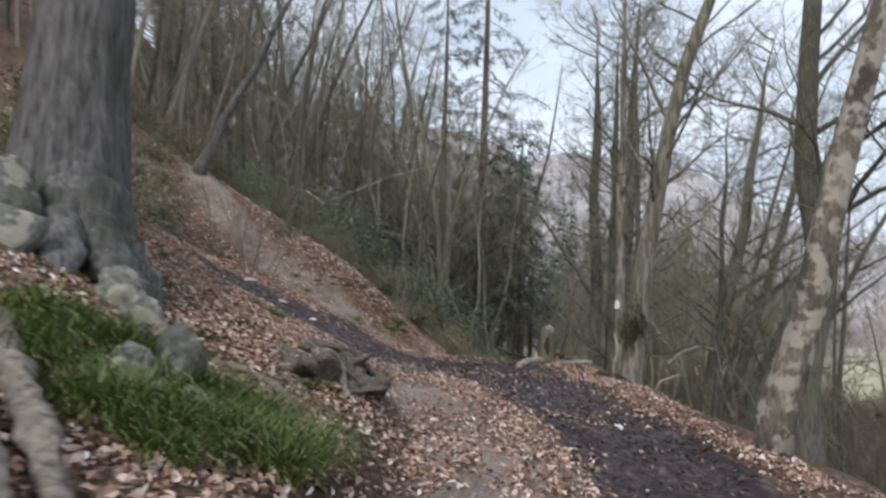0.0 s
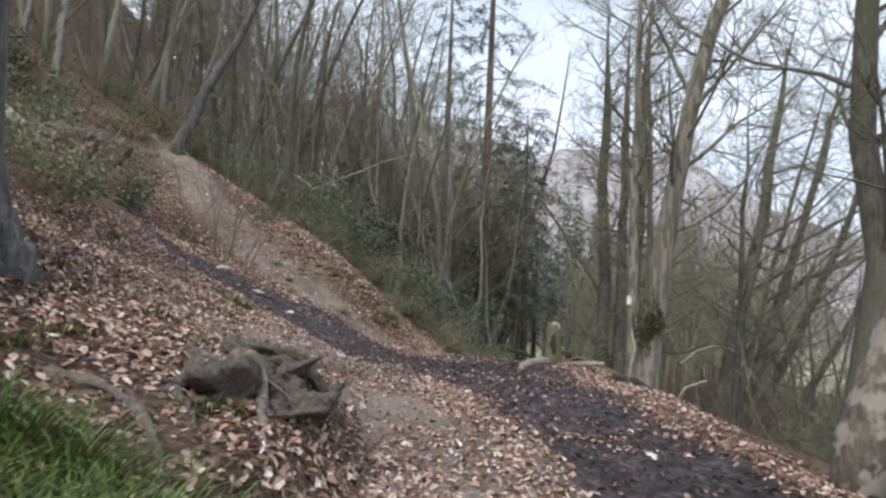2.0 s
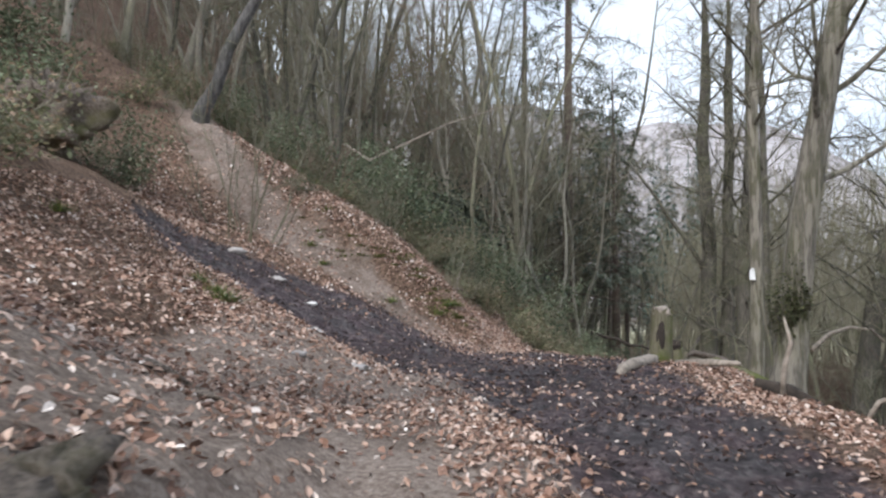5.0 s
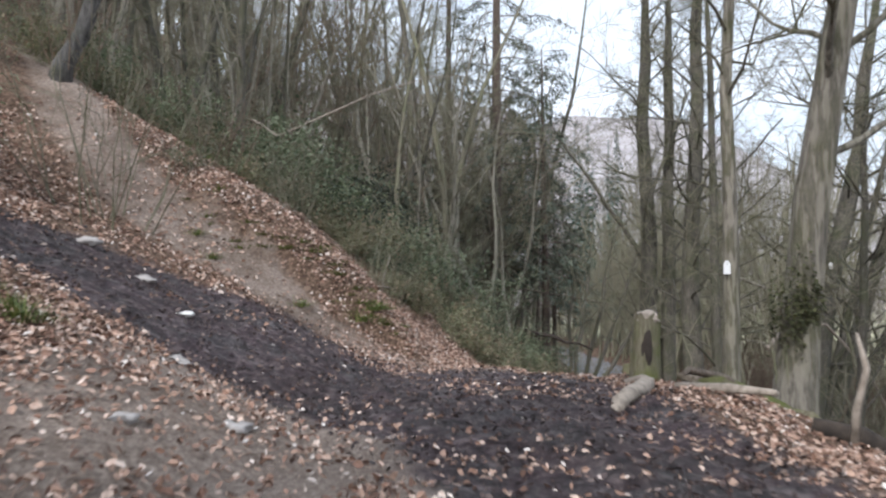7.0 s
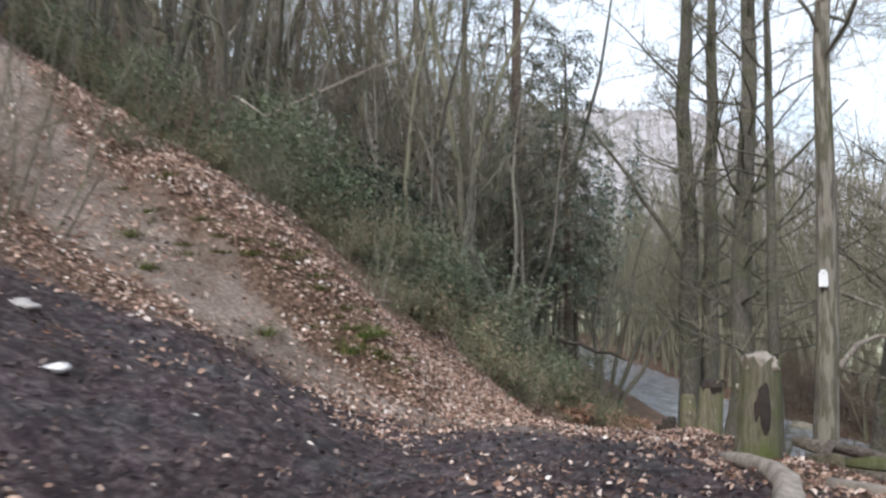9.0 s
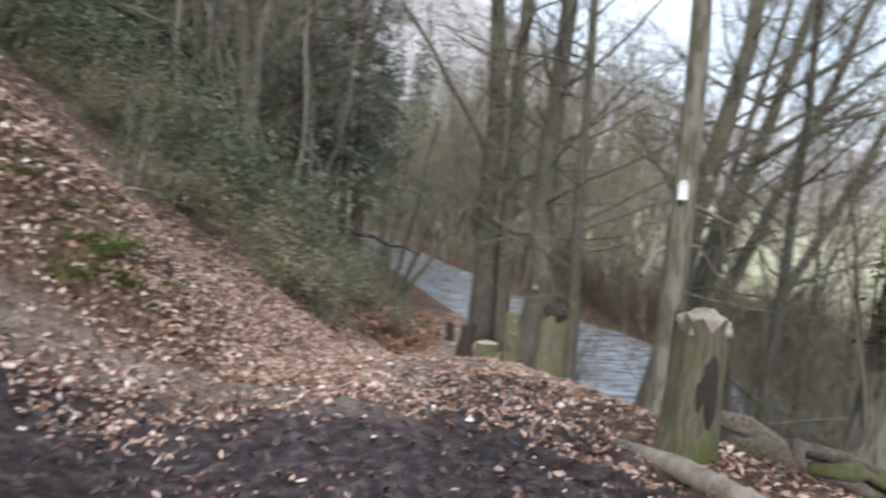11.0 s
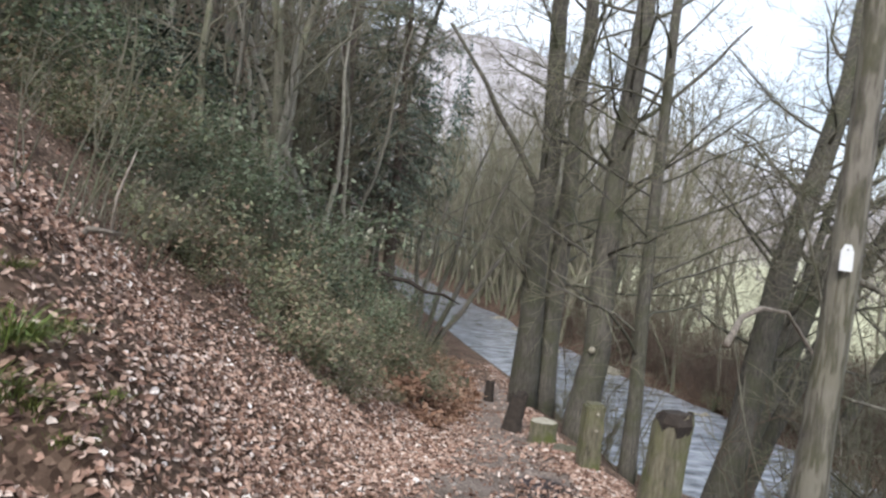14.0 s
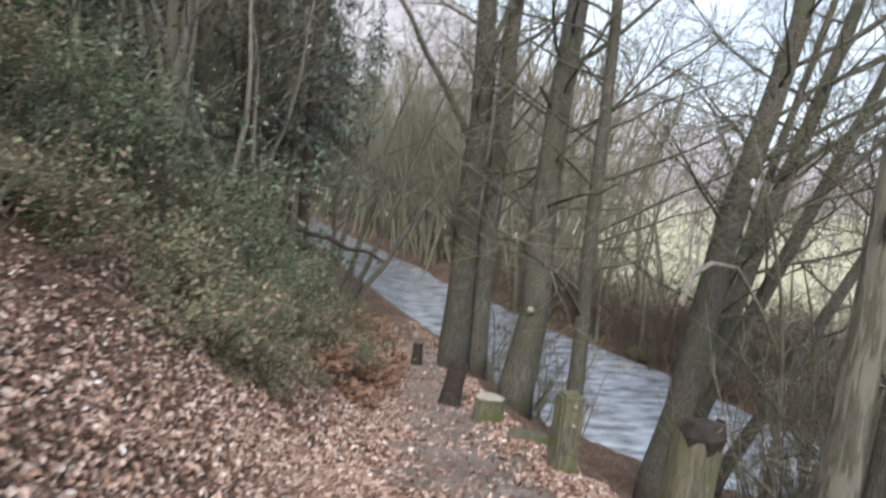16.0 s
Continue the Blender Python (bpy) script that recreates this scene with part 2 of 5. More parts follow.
M_LOG = plain_material("barkless_log", (0.15, 0.122, 0.097), (0.44, 0.375, 0.315), 6, 0.8, 0.5)
M_ROCK = bark_material("lichened_rock", (0.035, 0.034, 0.032), (0.3, 0.29, 0.27), (0.085, 0.1, 0.04), 0.52, (4, 4, 4), 0.6)
M_ROOT = bark_material("root_bark", (0.07, 0.055, 0.042), (0.42, 0.355, 0.29), (0.11, 0.11, 0.04), 0.6, (5, 5, 5))
M_SOIL = bark_material("mossy_soil", (0.03, 0.023, 0.018), (0.36, 0.29, 0.235), (0.12, 0.115, 0.04), 0.6, (9, 9, 9))
M_SIGN = plain_material("white_board", (0.78, 0.78, 0.78), (0.85, 0.85, 0.85), 5, 0.5, 0.05)
M_HOUSE = plain_material("white_render", (0.72, 0.7, 0.66), (0.8, 0.79, 0.76), 1, 0.9, 0.1)
M_ROOF = plain_material("slate_roof", (0.1, 0.1, 0.11), (0.2, 0.2, 0.21), 2, 0.8, 0.2)
M_PANE = plain_material("dark_pane", (0.03, 0.035, 0.04), (0.06, 0.07, 0.08), 2, 0.15, 0.0)
M_LITTER = leaf_material("fallen_leaves", ((0.0, (0.07, 0.038, 0.028)), (0.28, (0.24, 0.133, 0.093)), (0.58, (0.44, 0.287, 0.215)), (0.88, (0.6, 0.45, 0.37)), (0.97, (0.7, 0.59, 0.52)), (1.0, (0.8, 0.74, 0.69))))
M_HOLLY = leaf_material("holly_leaves", ((0.0, (0.07, 0.088, 0.052)), (0.6, (0.155, 0.19, 0.11)), (1.0, (0.29, 0.32, 0.21))), 0.6, 1)
M_BRAMBLE = leaf_material("bramble_leaves", ((0.0, (0.095, 0.105, 0.06)), (0.4, (0.19, 0.205, 0.115)), (0.65, (0.26, 0.258, 0.15)), (0.8, (0.33, 0.24, 0.165)), (1.0, (0.38, 0.27, 0.19))), 0.7, 1)
M_YEW = leaf_material("yew_needles", ((0.0, (0.022, 0.032, 0.02)), (0.7, (0.05, 0.066, 0.042)), (1.0, (0.09, 0.11, 0.07))), 0.7)
M_IVY = leaf_material("ivy_leaves", ((0.0, (0.04, 0.045, 0.018)), (0.6, (0.1, 0.105, 0.045)), (1.0, (0.17, 0.17, 0.08))), 0.7, 1)
M_BRACKEN = leaf_material("dead_bracken", ((0.0, (0.16, 0.085, 0.055)), (0.6, (0.33, 0.195, 0.125)), (1.0, (0.46, 0.31, 0.22))), 0.8, 1)
M_NEEDLE = leaf_material("pine_needles", ((0.0, (0.06, 0.075, 0.055)), (0.7, (0.12, 0.145, 0.105)), (1.0, (0.2, 0.225, 0.16))), 0.6)
M_GRASS = leaf_material("grass_blades", ((0.0, (0.05, 0.08, 0.018)), (0.5, (0.13, 0.19, 0.04)), (0.8, (0.26, 0.32, 0.08)), (0.9, (0.36, 0.31, 0.16)), (1.0, (0.45, 0.38, 0.22))), 0.5)
M_DARKLEAF = leaf_material("rotting_leaves", ((0.0, (0.02, 0.014, 0.014)), (0.6, (0.06, 0.04, 0.038)), (0.9, (0.12, 0.08, 0.07)), (1.0, (0.3, 0.22, 0.18))), 0.6)
M_MOSS = leaf_material("moss_tufts", ((0.0, (0.06, 0.075, 0.015)), (1.0, (0.17, 0.19, 0.04))), 0.9)
# Grey-purple bare wood, paled further: distance haze is put into the colour.
M_HAZYWOOD = leaf_material("hazy_far_wood", ((0.0, (0.26, 0.225, 0.205)), (0.6, (0.36, 0.32, 0.3)), (1.0, (0.45, 0.4, 0.38))), 0.95)
M_FARPINE = leaf_material("far_conifers", ((0.0, (0.07, 0.12, 0.1)), (1.0, (0.13, 0.2, 0.165))), 0.95)


# ---- building helpers ----
class Shape:
    """Collects vertices and faces of one mesh."""

    def __init__(self):
        self.v, self.f = [], []

    def tube(self, pts, radii, sides=6, cap=True, wobble=0.0, rng=None):
        pts = [Vector(p) for p in pts]
        start, count = len(self.v), len(pts)
        side = None
        for i, p in enumerate(pts):
            way = (pts[min(i + 1, count - 1)] - pts[max(i - 1, 0)]).normalized()
            if side is None:
                side = way.cross(Vector((0.31, 0.95, 0.05))).normalized()
            side = (side - way * side.dot(way)).normalized()
            up = way.cross(side)
            for k in range(sides):
                a = 2 * math.pi * k / sides
                r = radii[i] * (1 + (wobble * math.sin(k * 2.3 + i * 0.7 + start) if wobble else 0))
                self.v.append(tuple(p + side * (r * math.cos(a)) + up * (r * math.sin(a))))
        for i in range(count - 1):
            for k in range(sides):
                a, b = start + i * sides + k, start + i * sides + (k + 1) % sides
                self.f.append((a, b, b + sides, a + sides))
        if cap and sides > 3:
            self.f.append(tuple(start + k for k in reversed(range(sides))))
            self.f.append(tuple(start + (count - 1) * sides + k for k in range(sides)))

    def leaf(self, p, way, across, length, width, fold):
        """A leaf folded along its rib."""
        s = len(self.v)
        up = way.cross(across)
        self.v += [tuple(p), tuple(p + way * (length * 0.5) + across * width + up * fold), tuple(p + way * length + up * (fold * 0.4)), tuple(p + way * (length * 0.5) - across * width + up * fold)]
        self.f += [(s, s + 1, s + 2), (s, s + 2, s + 3)]

    def blade(self, p, way, across, length, width, droop):
        s = len(self.v)
        for i, u in enumerate((0, 0.4, 0.75)):
            q = p + way * (length * u) - Vector((0, 0, droop * u * u))
            self.v += [tuple(q + across * (width * (1 - u * 0.7))), tuple(q - across * (width * (1 - u * 0.7)))]
        self.v.append(tuple(p + way * length - Vector((0, 0, droop))))
        self.f += [(s, s + 1, s + 3, s + 2), (s + 2, s + 3, s + 5, s + 4), (s + 4, s + 5, s + 6)]

    def mesh(self, name, material, smooth=True):
        me = bpy.data.meshes.new(name)
        me.from_pydata(self.v, [], self.f)
        me.materials.append(material)
        if smooth:
            me.polygons.foreach_set("use_smooth", [True] * len(me.polygons))
        me.update()
        return me


def part(name, shape, material, parent, label="", smooth=True):
    ob = new(name, shape.mesh(name, material, smooth))
    ob.parent = parent
    if name in ("twig_mass", "shoot_mass", "stem_mass", "bough_mass", "needle_mass", "foliage", "crown"):
        ob["kind"] = "stuff"
    if label:
        ob["label"] = label
    return ob


def thing(name, x, y, z, label, category, group="", kind=""):
    ob = new(name)
    ob.location = (x, y, z)
    return tagged(ob, label, category, group, kind)


# ---- the lie of the land ----
KY = (-30, 0, 6, 10, 16, 21, 24, 29, 34, 42, 50, 60, 70, 110)
CX = (0.1, 0.1, -0.1, -1.0, -1.9, -2.2, -1.7, -0.7, 0.3, 1.6, 2.8, 3.2, 2.0, -3)
CZ = (-0.1, 0.1, 0.25, 0.55, 0.75, 0.85, 0.45, -0.6, -1.9, -3.3, -4.4, -5.4, -5.6, -5.6)
RY = (-60, 20, 34, 38, 42, 46, 52, 60, 75, 100, 140, 200)
RX = (120, 60, 34, 22, 15.2, 13.2, 12.0, 10.3, 6.5, 3.0, -4, -30)
WATER_Z = -6.5
MUD = ((2.2, -2), (1.6, 5), (0.9, 9.5), (0.0, 13), (-1.0, 16.7), (-2.6, 19.1), (-5.0, 19.2), (-6.6, 18.9), (-7.9, 18.5))
MUD_W = (0.8, 0.85, 1.0, 1.2, 1.8, 2.9, 2.5, 2.1, 1.1)
STRIP = ((-1.0, 21.0), (-0.85, 23.5), (-0.75, 25.6), (-0.35, 27.5))
STRIP_W = (1.1, 0.75, 0.6, 0.3)
SIDE = ((-2.2, 22.4), (-5.0, 22.2), (-8.0, 22.6), (-11.0, 24.2), (-14, 27.5))
SIDE_W = (0.45, 0.65, 0.85, 0.9, 0.8)


def smooth(a, b, v):
    t = np.clip((v - a) / (b - a), 0, 1)
    return t * t * (3 - 2 * t)


def curve(y, k):
    return (np.interp(y - 1.5, KY, k) + np.interp(y, KY, k) + np.interp(y + 1.5, KY, k)) / 3


def waves(x, y, s, seed):
    """Cheap smooth relief from crossed sines."""
    a = np.sin(x * s + seed) * np.cos(y * s * 1.13 + seed * 1.7)
    b = np.sin((x * 0.8 + y * 0.6) * s * 2.1 + seed * 2.3) * 0.5
    c = np.cos((x * 0.5 - y * 0.85) * s * 3.9 + seed * 0.6) * 0.25
    return a + b + c


def lane(x, y, line=MUD, widths=MUD_W):
    """Distance to the muddy lane's middle line, as a share of its half width."""
    best = np.full(np.shape(x), 99.0)
    for (ax, ay), (bx, by), wa, wb in zip(line, line[1:], widths, widths[1:]):
        dx, dy = bx - ax, by - ay
        t = np.clip(((x - ax) * dx + (y - ay) * dy) / (dx * dx + dy * dy), 0, 1)
        best = np.minimum(best, np.hypot(x - ax - t * dx, y - ay - t * dy) / (wa + (wb - wa) * t))
    return best


def muddy(x, y):
    return np.minimum(lane(x, y), lane(x, y, STRIP, STRIP_W))


def height(x, y, fine=True):
    x, y = np.asarray(x, float), np.asarray(y, float)
    cx, cz = curve(y, CX), curve(y, CZ)
    d = cx - x
    s = 0.45 + 0.15 * smooth(20, 26, y)
    left = np.maximum(d - 1.1, 0)
    zl = s * (np.sqrt(left * left + 0.3) - 0.55)
    zl = zl + 0.012 * np.clip(left - 9, 0, 30) ** 2 * smooth(14, 40, y)
    zl = np.where(left > 45, s * 45 + 10.8 + (left - 45) * 0.12, zl)
    # the bank is steepest over its first metres beyond the fork
    zl = zl + 0.27 * np.minimum(left, 5.0) * smooth(21.5, 25.5, y) * (1 - smooth(36, 50, y))
    zl = zl + 0.5 * smooth(4.0, 7.0, left) * smooth(8, 12, y) * (1 - smooth(17, 21, y))
    shoulder = 1.3 + 2.2 * (1 - smooth(17, 27, y))
    r = np.maximum(-d - shoulder, 0)
    zr = -0.75 * (np.sqrt(r * r + 1.0) - 1.0) - 0.10 * np.clip(-d - 1.0, 0, shoulder)
    z = cz + zl + zr
    # steep step of the bank beside the first stretch
    z = z + 0.55 * smooth(0.75, 1.35, d) * smooth(-3, 1.5, y) * (1 - smooth(8.5, 13, y))
    # the leafy bank that rises at the foot of the hillside beyond the lane
    z = z + 0.6 * np.exp(-(((x + 6.2) / 1.6) ** 2) - ((y - 23.9) / 1.1) ** 2)
    lip = y - (22.95 + 0.18 * np.sin(x * 2.3) + 0.1 * np.sin(x * 6.1))
    z = z + 0.26 * smooth(0.0, 0.22, lip) * (1 - smooth(0.3, 3.0, lip)) * smooth(-8.6, -7.4, x) * (1 - smooth(-3.9, -3.0, x))
    # river bed, far meadow and hills
    rx = np.interp(y, RY, RX)
    off = x - rx + 0.3 * np.sin(y * 0.41) + 0.2 * np.sin(y * 1.07 + 1.0)
    far = np.interp(off, (4.5, 6.5, 30, 140, 400), (-7.2, -5.7, -5.4, -3.5, 8.0))
    near_low = np.interp(off, (-10, -5.5, -4.0), (-5.6, -6.1, -7.2))
    z = np.where(off > 0, np.maximum(far, np.minimum(z, -5.5)), np.maximum(z, near_low))
    hill = 205 * smooth(240, 950, y + 0.1 * x) * (1 - 0.72 * smooth(60, 420, x)) * (1 + 0.05 * np.sin(x * 0.02) + 0.03 * np.sin(x * 0.05 + 1)) + 2 * waves(x, y, 0.012, 3.0) * smooth(250, 500, y)
    hill = hill + 120 * smooth(350, 1300, x) * (1 - smooth(200, 900, y))
    z = z + hill
    if fine:
        near = np.exp(-np.maximum(y - 40, 0) / 20)
        z = z + near * (0.05 * waves(x, y, 1.1, 0.4) * np.clip(np.abs(d) * 0.6, 0.35, 1.4) + 0.018 * waves(x, y, 4.3, 2.0))
        m = muddy(x, y)
        z = z - 0.10 * (1 - smooth(0.6, 1.15, m)) + (0.03 * waves(x, y, 6.0, 5.1) + 0.012 * waves(x, y, 13.0, 1.1)) * (1 - smooth(0.7, 1.1, m))
    return z


def ground_z(x, y):
    return float(height(x, y))


def steps(lo, hi, step, out_lo, out_hi, grow=1.13):
    inner = list(np.arange(lo, hi + 1e-6, step))
    a, s = [], step
    while inner[-1] < out_hi:
        s = min(s * grow, 120)
        inner.append(inner[-1] + s)
    s, x = step, lo
    while x > out_lo:
        s = min(s * grow, 120)
        x -= s
        a.append(x)
    return np.array(a[::-1] + inner)


GX = steps(-11, 7, 0.13, -900, 1800)
GY = steps(-3, 38, 0.15, -300, 1700, 1.08)
X, Y = np.meshgrid(GX, GY)
Z = height(X, Y)
nx, ny = len(GX), len(GY)
idx = np.arange(nx * ny).reshape(ny, nx)
faces = np.stack([idx[:-1, :-1], idx[:-1, 1:], idx[1:, 1:], idx[1:, :-1]], -1).reshape(-1, 4)
me = bpy.data.meshes.new("ground")
me.from_pydata(np.stack([X, Y, Z], -1).reshape(-1, 3).tolist(), [], faces.tolist())
me.polygons.foreach_set("use_smooth", [True] * len(me.polygons))
m_lane = muddy(X, Y)
d_path = curve(Y, CX) - X
mud_zone = np.maximum(1 - smooth(0.55, 1.4, lane(X, Y)), 0.85 * (1 - smooth(0.1, 1.6, m_lane)))
earth_zone = (1 - smooth(0.5, 1.5, np.abs(d_path + 0.2))) * (0.75 + 0.25 * smooth(-1, 8, 14 - np.abs(Y - 6))) * (1 - smooth(45, 60, Y))
earth_zone = np.maximum(earth_zone, 0.9 * smooth(-1.0, -0.2, d_path) * (1 - smooth(2.6, 3.8, d_path)) * smooth(7.5, 9.5, Y) * (1 - smooth(16.5, 18.5, Y)))
earth_zone = np.maximum(earth_zone, 0.6 * (1 - smooth(0.4, 1.6, lane(X, Y, SIDE, SIDE_W))))
off_river = X - np.interp(Y, RY, RX)
turf_zone = 1.3 * smooth(8.0, 24, off_river) * (1 - smooth(240, 300, Y)) * (1 - smooth(380, 430, X))
# Alpha rises with distance and brings in the haze-paled hill colour.
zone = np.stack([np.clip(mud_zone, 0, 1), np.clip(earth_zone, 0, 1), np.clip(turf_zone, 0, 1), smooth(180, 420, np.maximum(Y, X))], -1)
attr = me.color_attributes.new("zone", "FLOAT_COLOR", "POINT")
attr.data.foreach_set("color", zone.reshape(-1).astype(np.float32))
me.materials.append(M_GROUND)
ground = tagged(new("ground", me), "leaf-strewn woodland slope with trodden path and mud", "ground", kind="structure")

# river: a strip that follows the bend
water = Shape()
for i, yy in enumerate(np.concatenate([np.linspace(-20, 34, 12), np.linspace(35, 190, 90)])):
    c = float(np.interp(yy, RY, RX))
    water.v += [(c - 5.6, float(yy), WATER_Z), (c + 5.9, float(yy), WATER_Z)]
    if i:
        water.f.append((2 * i - 2, 2 * i - 1, 2 * i + 1, 2 * i))
tagged(new("water", water.mesh("water", M_WATER)), "shallow grey river with small ripples", "river", kind="structure")


# ---- trees ----
def wander(rng, start, way, length, count, bend, rise=0.0):
    """Points of a branch that wanders."""
    pts, p, w = [Vector(start)], Vector(start), Vector(way).normalized()
    for _ in range(count):
        w = (w + Vector((rng.gauss(0, bend), rng.gauss(0, bend), rng.gauss(0, bend) + rise))).normalized()
        p = p + w * (length / count)
        pts.append(p.copy())
    return pts


def along(pts, u):
    k = u * (len(pts) - 1)
    i = min(int(k), len(pts) - 2)
    return pts[i].lerp(pts[i + 1], k - i), (pts[i + 1] - pts[i]).normalized()


def twigs(shape, rng, pts, radius, depth, per, length, droop=0.0, sides=3, lo=0.25):
    """Side shoots of a branch, and theirs in turn."""
    for _ in range(per):
        u = rng.uniform(lo, 1.0)
        p, w = along(pts, u)
        spin = Vector((rng.gauss(0, 1), rng.gauss(0, 1), rng.gauss(0.25, 0.8) - droop)).normalized()
        way = (w * rng.uniform(0.4, 1.0) + spin * 0.85).normalized()
        ln = length * rng.uniform(0.5, 1.15) * (1.15 - 0.55 * u)
        child = wander(rng, p, way, ln, 3 if depth else 1, 0.16, 0.03 - droop * 0.2)
        r = max(radius * (1.1 - 0.7 * u) * 0.5, 0.005)
        shape.tube(child, [r * (1 - 0.8 * i / (len(child) - 1)) + 0.0025 for i in range(len(child))], sides, cap=False)
        if depth:
            twigs(shape, rng, child, r, depth - 1, max(2, int(per * 0.75)), length * 0.55, droop, 3, 0.2)


def bare_tree(name, seed, base, tip, radius, material, label, limbs=9, first=0.35, limb_len=2.6, per=4, depth=1, fork=None, flare=1.5, sink=0.4, group="", category="tree", bend=0.05, sides=10, droop=0.0, taper=0.72, thin=1.0, extra=(), bow=1.0):
    """A leafless tree. base: foot; tip: top relative to the foot. Parts: trunk, limbs, twigs."""
    rng = random.Random(seed)
    root = thing(name, *base, label, category, group)
    tip = Vector(tip)
    count = 9
    pts = []
    for i in range(count + 1):
        u = i / count
        sway = Vector((rng.gauss(0, bend), rng.gauss(0, bend), 0)) * (tip.length * 0.12 * (0 if i == 0 else 1))
        pts.append(Vector((tip.x * u ** bow, tip.y * u ** bow, tip.z * u)) + sway)
    pts[0] = Vector((0, 0, -sink))
    pts.insert(1, Vector((tip.x * 0.03 ** bow, tip.y * 0.03 ** bow, tip.z * 0.03 + 0.02)))
    top = lambda u: max(0.06, min(1.0, (1 - u) / 0.3))
    radii = [radius * flare] + [radius * (1.12 if i == 1 else 1.0) * (1 - taper * (i - 1) / (len(pts) - 2)) * top((i - 1) / (len(pts) - 2)) for i in range(1, len(pts))]
    trunk = Shape()
    trunk.tube(pts, radii, sides, wobble=0.06)
    part("trunk", trunk, material, root)
    twig = Shape()
    for k in range(limbs):
        u = first + (1 - first) * (k + rng.random() * 0.8) / limbs
        u = min(u, 0.98)
        p, w = along(pts[1:], u)
        a = rng.uniform(0, 2 * math.pi)
        up = rng.uniform(0.35, 1.1)
        way = Vector((math.cos(a), math.sin(a), up - droop)).normalized()
        ln = limb_len * rng.uniform(0.6, 1.25) * (1.2 - 0.6 * u)
        branch = wander(rng, p, way, ln, 5, 0.14, 0.05 - droop * 0.1)
        r = min(radius * (1 - taper * u) * rng.uniform(0.3, 0.5), 0.09) * thin
        limb = Shape()
        limb.tube(branch, [max(r * (1 - 0.78 * i / 5), 0.006) for i in range(6)], 6, cap=False)
        part("limb", limb, material, root)
        twigs(twig, rng, branch, r, depth, per, ln * 0.55, droop)
    for u, way, ln, r in extra:
        p, w = along(pts[1:], u)
        branch = wander(rng, p, way, ln, 6, 0.07)
        limb = Shape()
        limb.tube(branch, [r * (1 - 0.6 * i / 6) for i in range(7)], 7)
        part("limb", limb, material, root)
        if ln > 2:
            twigs(twig, rng, branch, r * 0.5, depth, per, ln * 0.3, droop)
    if twig.v:
        part("twig_mass", twig, M_TWIG, root)
    return root


def pole_tree(name, seed, h, radius, lean, material, label, group, limbs=13, limb_len=2.7, first=0.2, per=4, twig=None):
    """A slim woodland tree: trunk and one crown of fine shoots."""
    rng = random.Random(seed)
    root = thing(name, 0, 0, -500, label, "tree", group)
    pts = [Vector((0, 0, -0.4))]
    p, w = Vector((0, 0, 0)), Vector((lean[0], lean[1], 1)).normalized()
    for i in range(8):
        pts.append(p.copy())
        w = (w + Vector((rng.gauss(0, 0.09), rng.gauss(0, 0.09), 0.02))).normalized()
        p = p + w * (h / 7)
    trunk = Shape()
    trunk.tube(pts, [radius * 1.3] + [radius * (1 - 0.85 * i / 7) for i in range(8)], 6)
    part("trunk", trunk, material, root)
    crown = Shape()
    for k in range(limbs):
        u = first + (1 - first) * (k + rng.random()) / limbs
        q, w = along(pts[1:], min(u, 0.97))
        a = rng.uniform(0, 2 * math.pi)
        way = Vector((math.cos(a), math.sin(a), rng.uniform(0.15, 1.2))).normalized()
        ln = limb_len * rng.uniform(0.6, 1.5) * (1.25 - 0.7 * u)
        br = wander(rng, q, way, ln, 4, 0.2, 0.05)
        r = max(radius * 0.32 * (1.1 - u), 0.012)
        crown.tube(br, [r * (1 - 0.75 * i / 4) for i in range(5)], 4, cap=False)
        twigs(crown, rng, br, r, 1, per, ln * 0.6)
    part("crown", crown, twig or M_TWIG, root)
    return root


def leafy_bush(name, seed, size, count, leaf, material, label, group, stems=9, category="bush"):
    """Woody stems and a loose cloud of leaves in clumps."""
    rng = random.Random(seed)
    root = thing(name, 0, 0, -500, label, category, group)
    wood, leaves = Shape(), Shape()
    ends = []
    for _ in range(stems):
        a = rng.uniform(0, 2 * math.pi)
        br = wander(rng, (0.25 * math.cos(a) * size[0], 0.25 * math.sin(a) * size[1], -0.2), (math.cos(a) * 0.6, math.sin(a) * 0.6, 1), size[2] * rng.uniform(0.8, 1.25), 5, 0.2)
        wood.tube(br, [0.02 * (1 - 0.7 * i / 5) for i in range(6)], 4, cap=False)
        twigs(wood, rng, br, 0.014, 0, 5, size[2] * 0.5)
        ends += [along(br, rng.uniform(0.25, 1))[0] for _ in range(5)]
    for _ in range(count):
        e = ends[rng.randrange(len(ends))]
        s = (0.2 + 0.13 * size[2]) * rng.choice((0.35, 0.6, 0.6, 1.0))
        p = e + Vector((rng.gauss(0, s * size[0] * 0.75), rng.gauss(0, s * size[1] * 0.75), rng.gauss(0, s * 0.8)))
        if p.z < -0.1:
            p.z = abs(p.z) * 0.5
        way = Vector((rng.gauss(0, 1), rng.gauss(0, 1), rng.gauss(-0.1, 0.5))).normalized()
        across = way.cross(Vector((rng.gauss(0, 0.4), rng.gauss(0, 0.4), 1))).normalized()
        ln = leaf * rng.uniform(0.6, 1.4)
        leaves.leaf(p, way, across, ln, ln * 0.3, ln * rng.uniform(-0.05, 0.2))
    part("stem_mass", wood, M_TWIG, root)
    part("foliage", leaves, material, root, smooth=False)
    return root


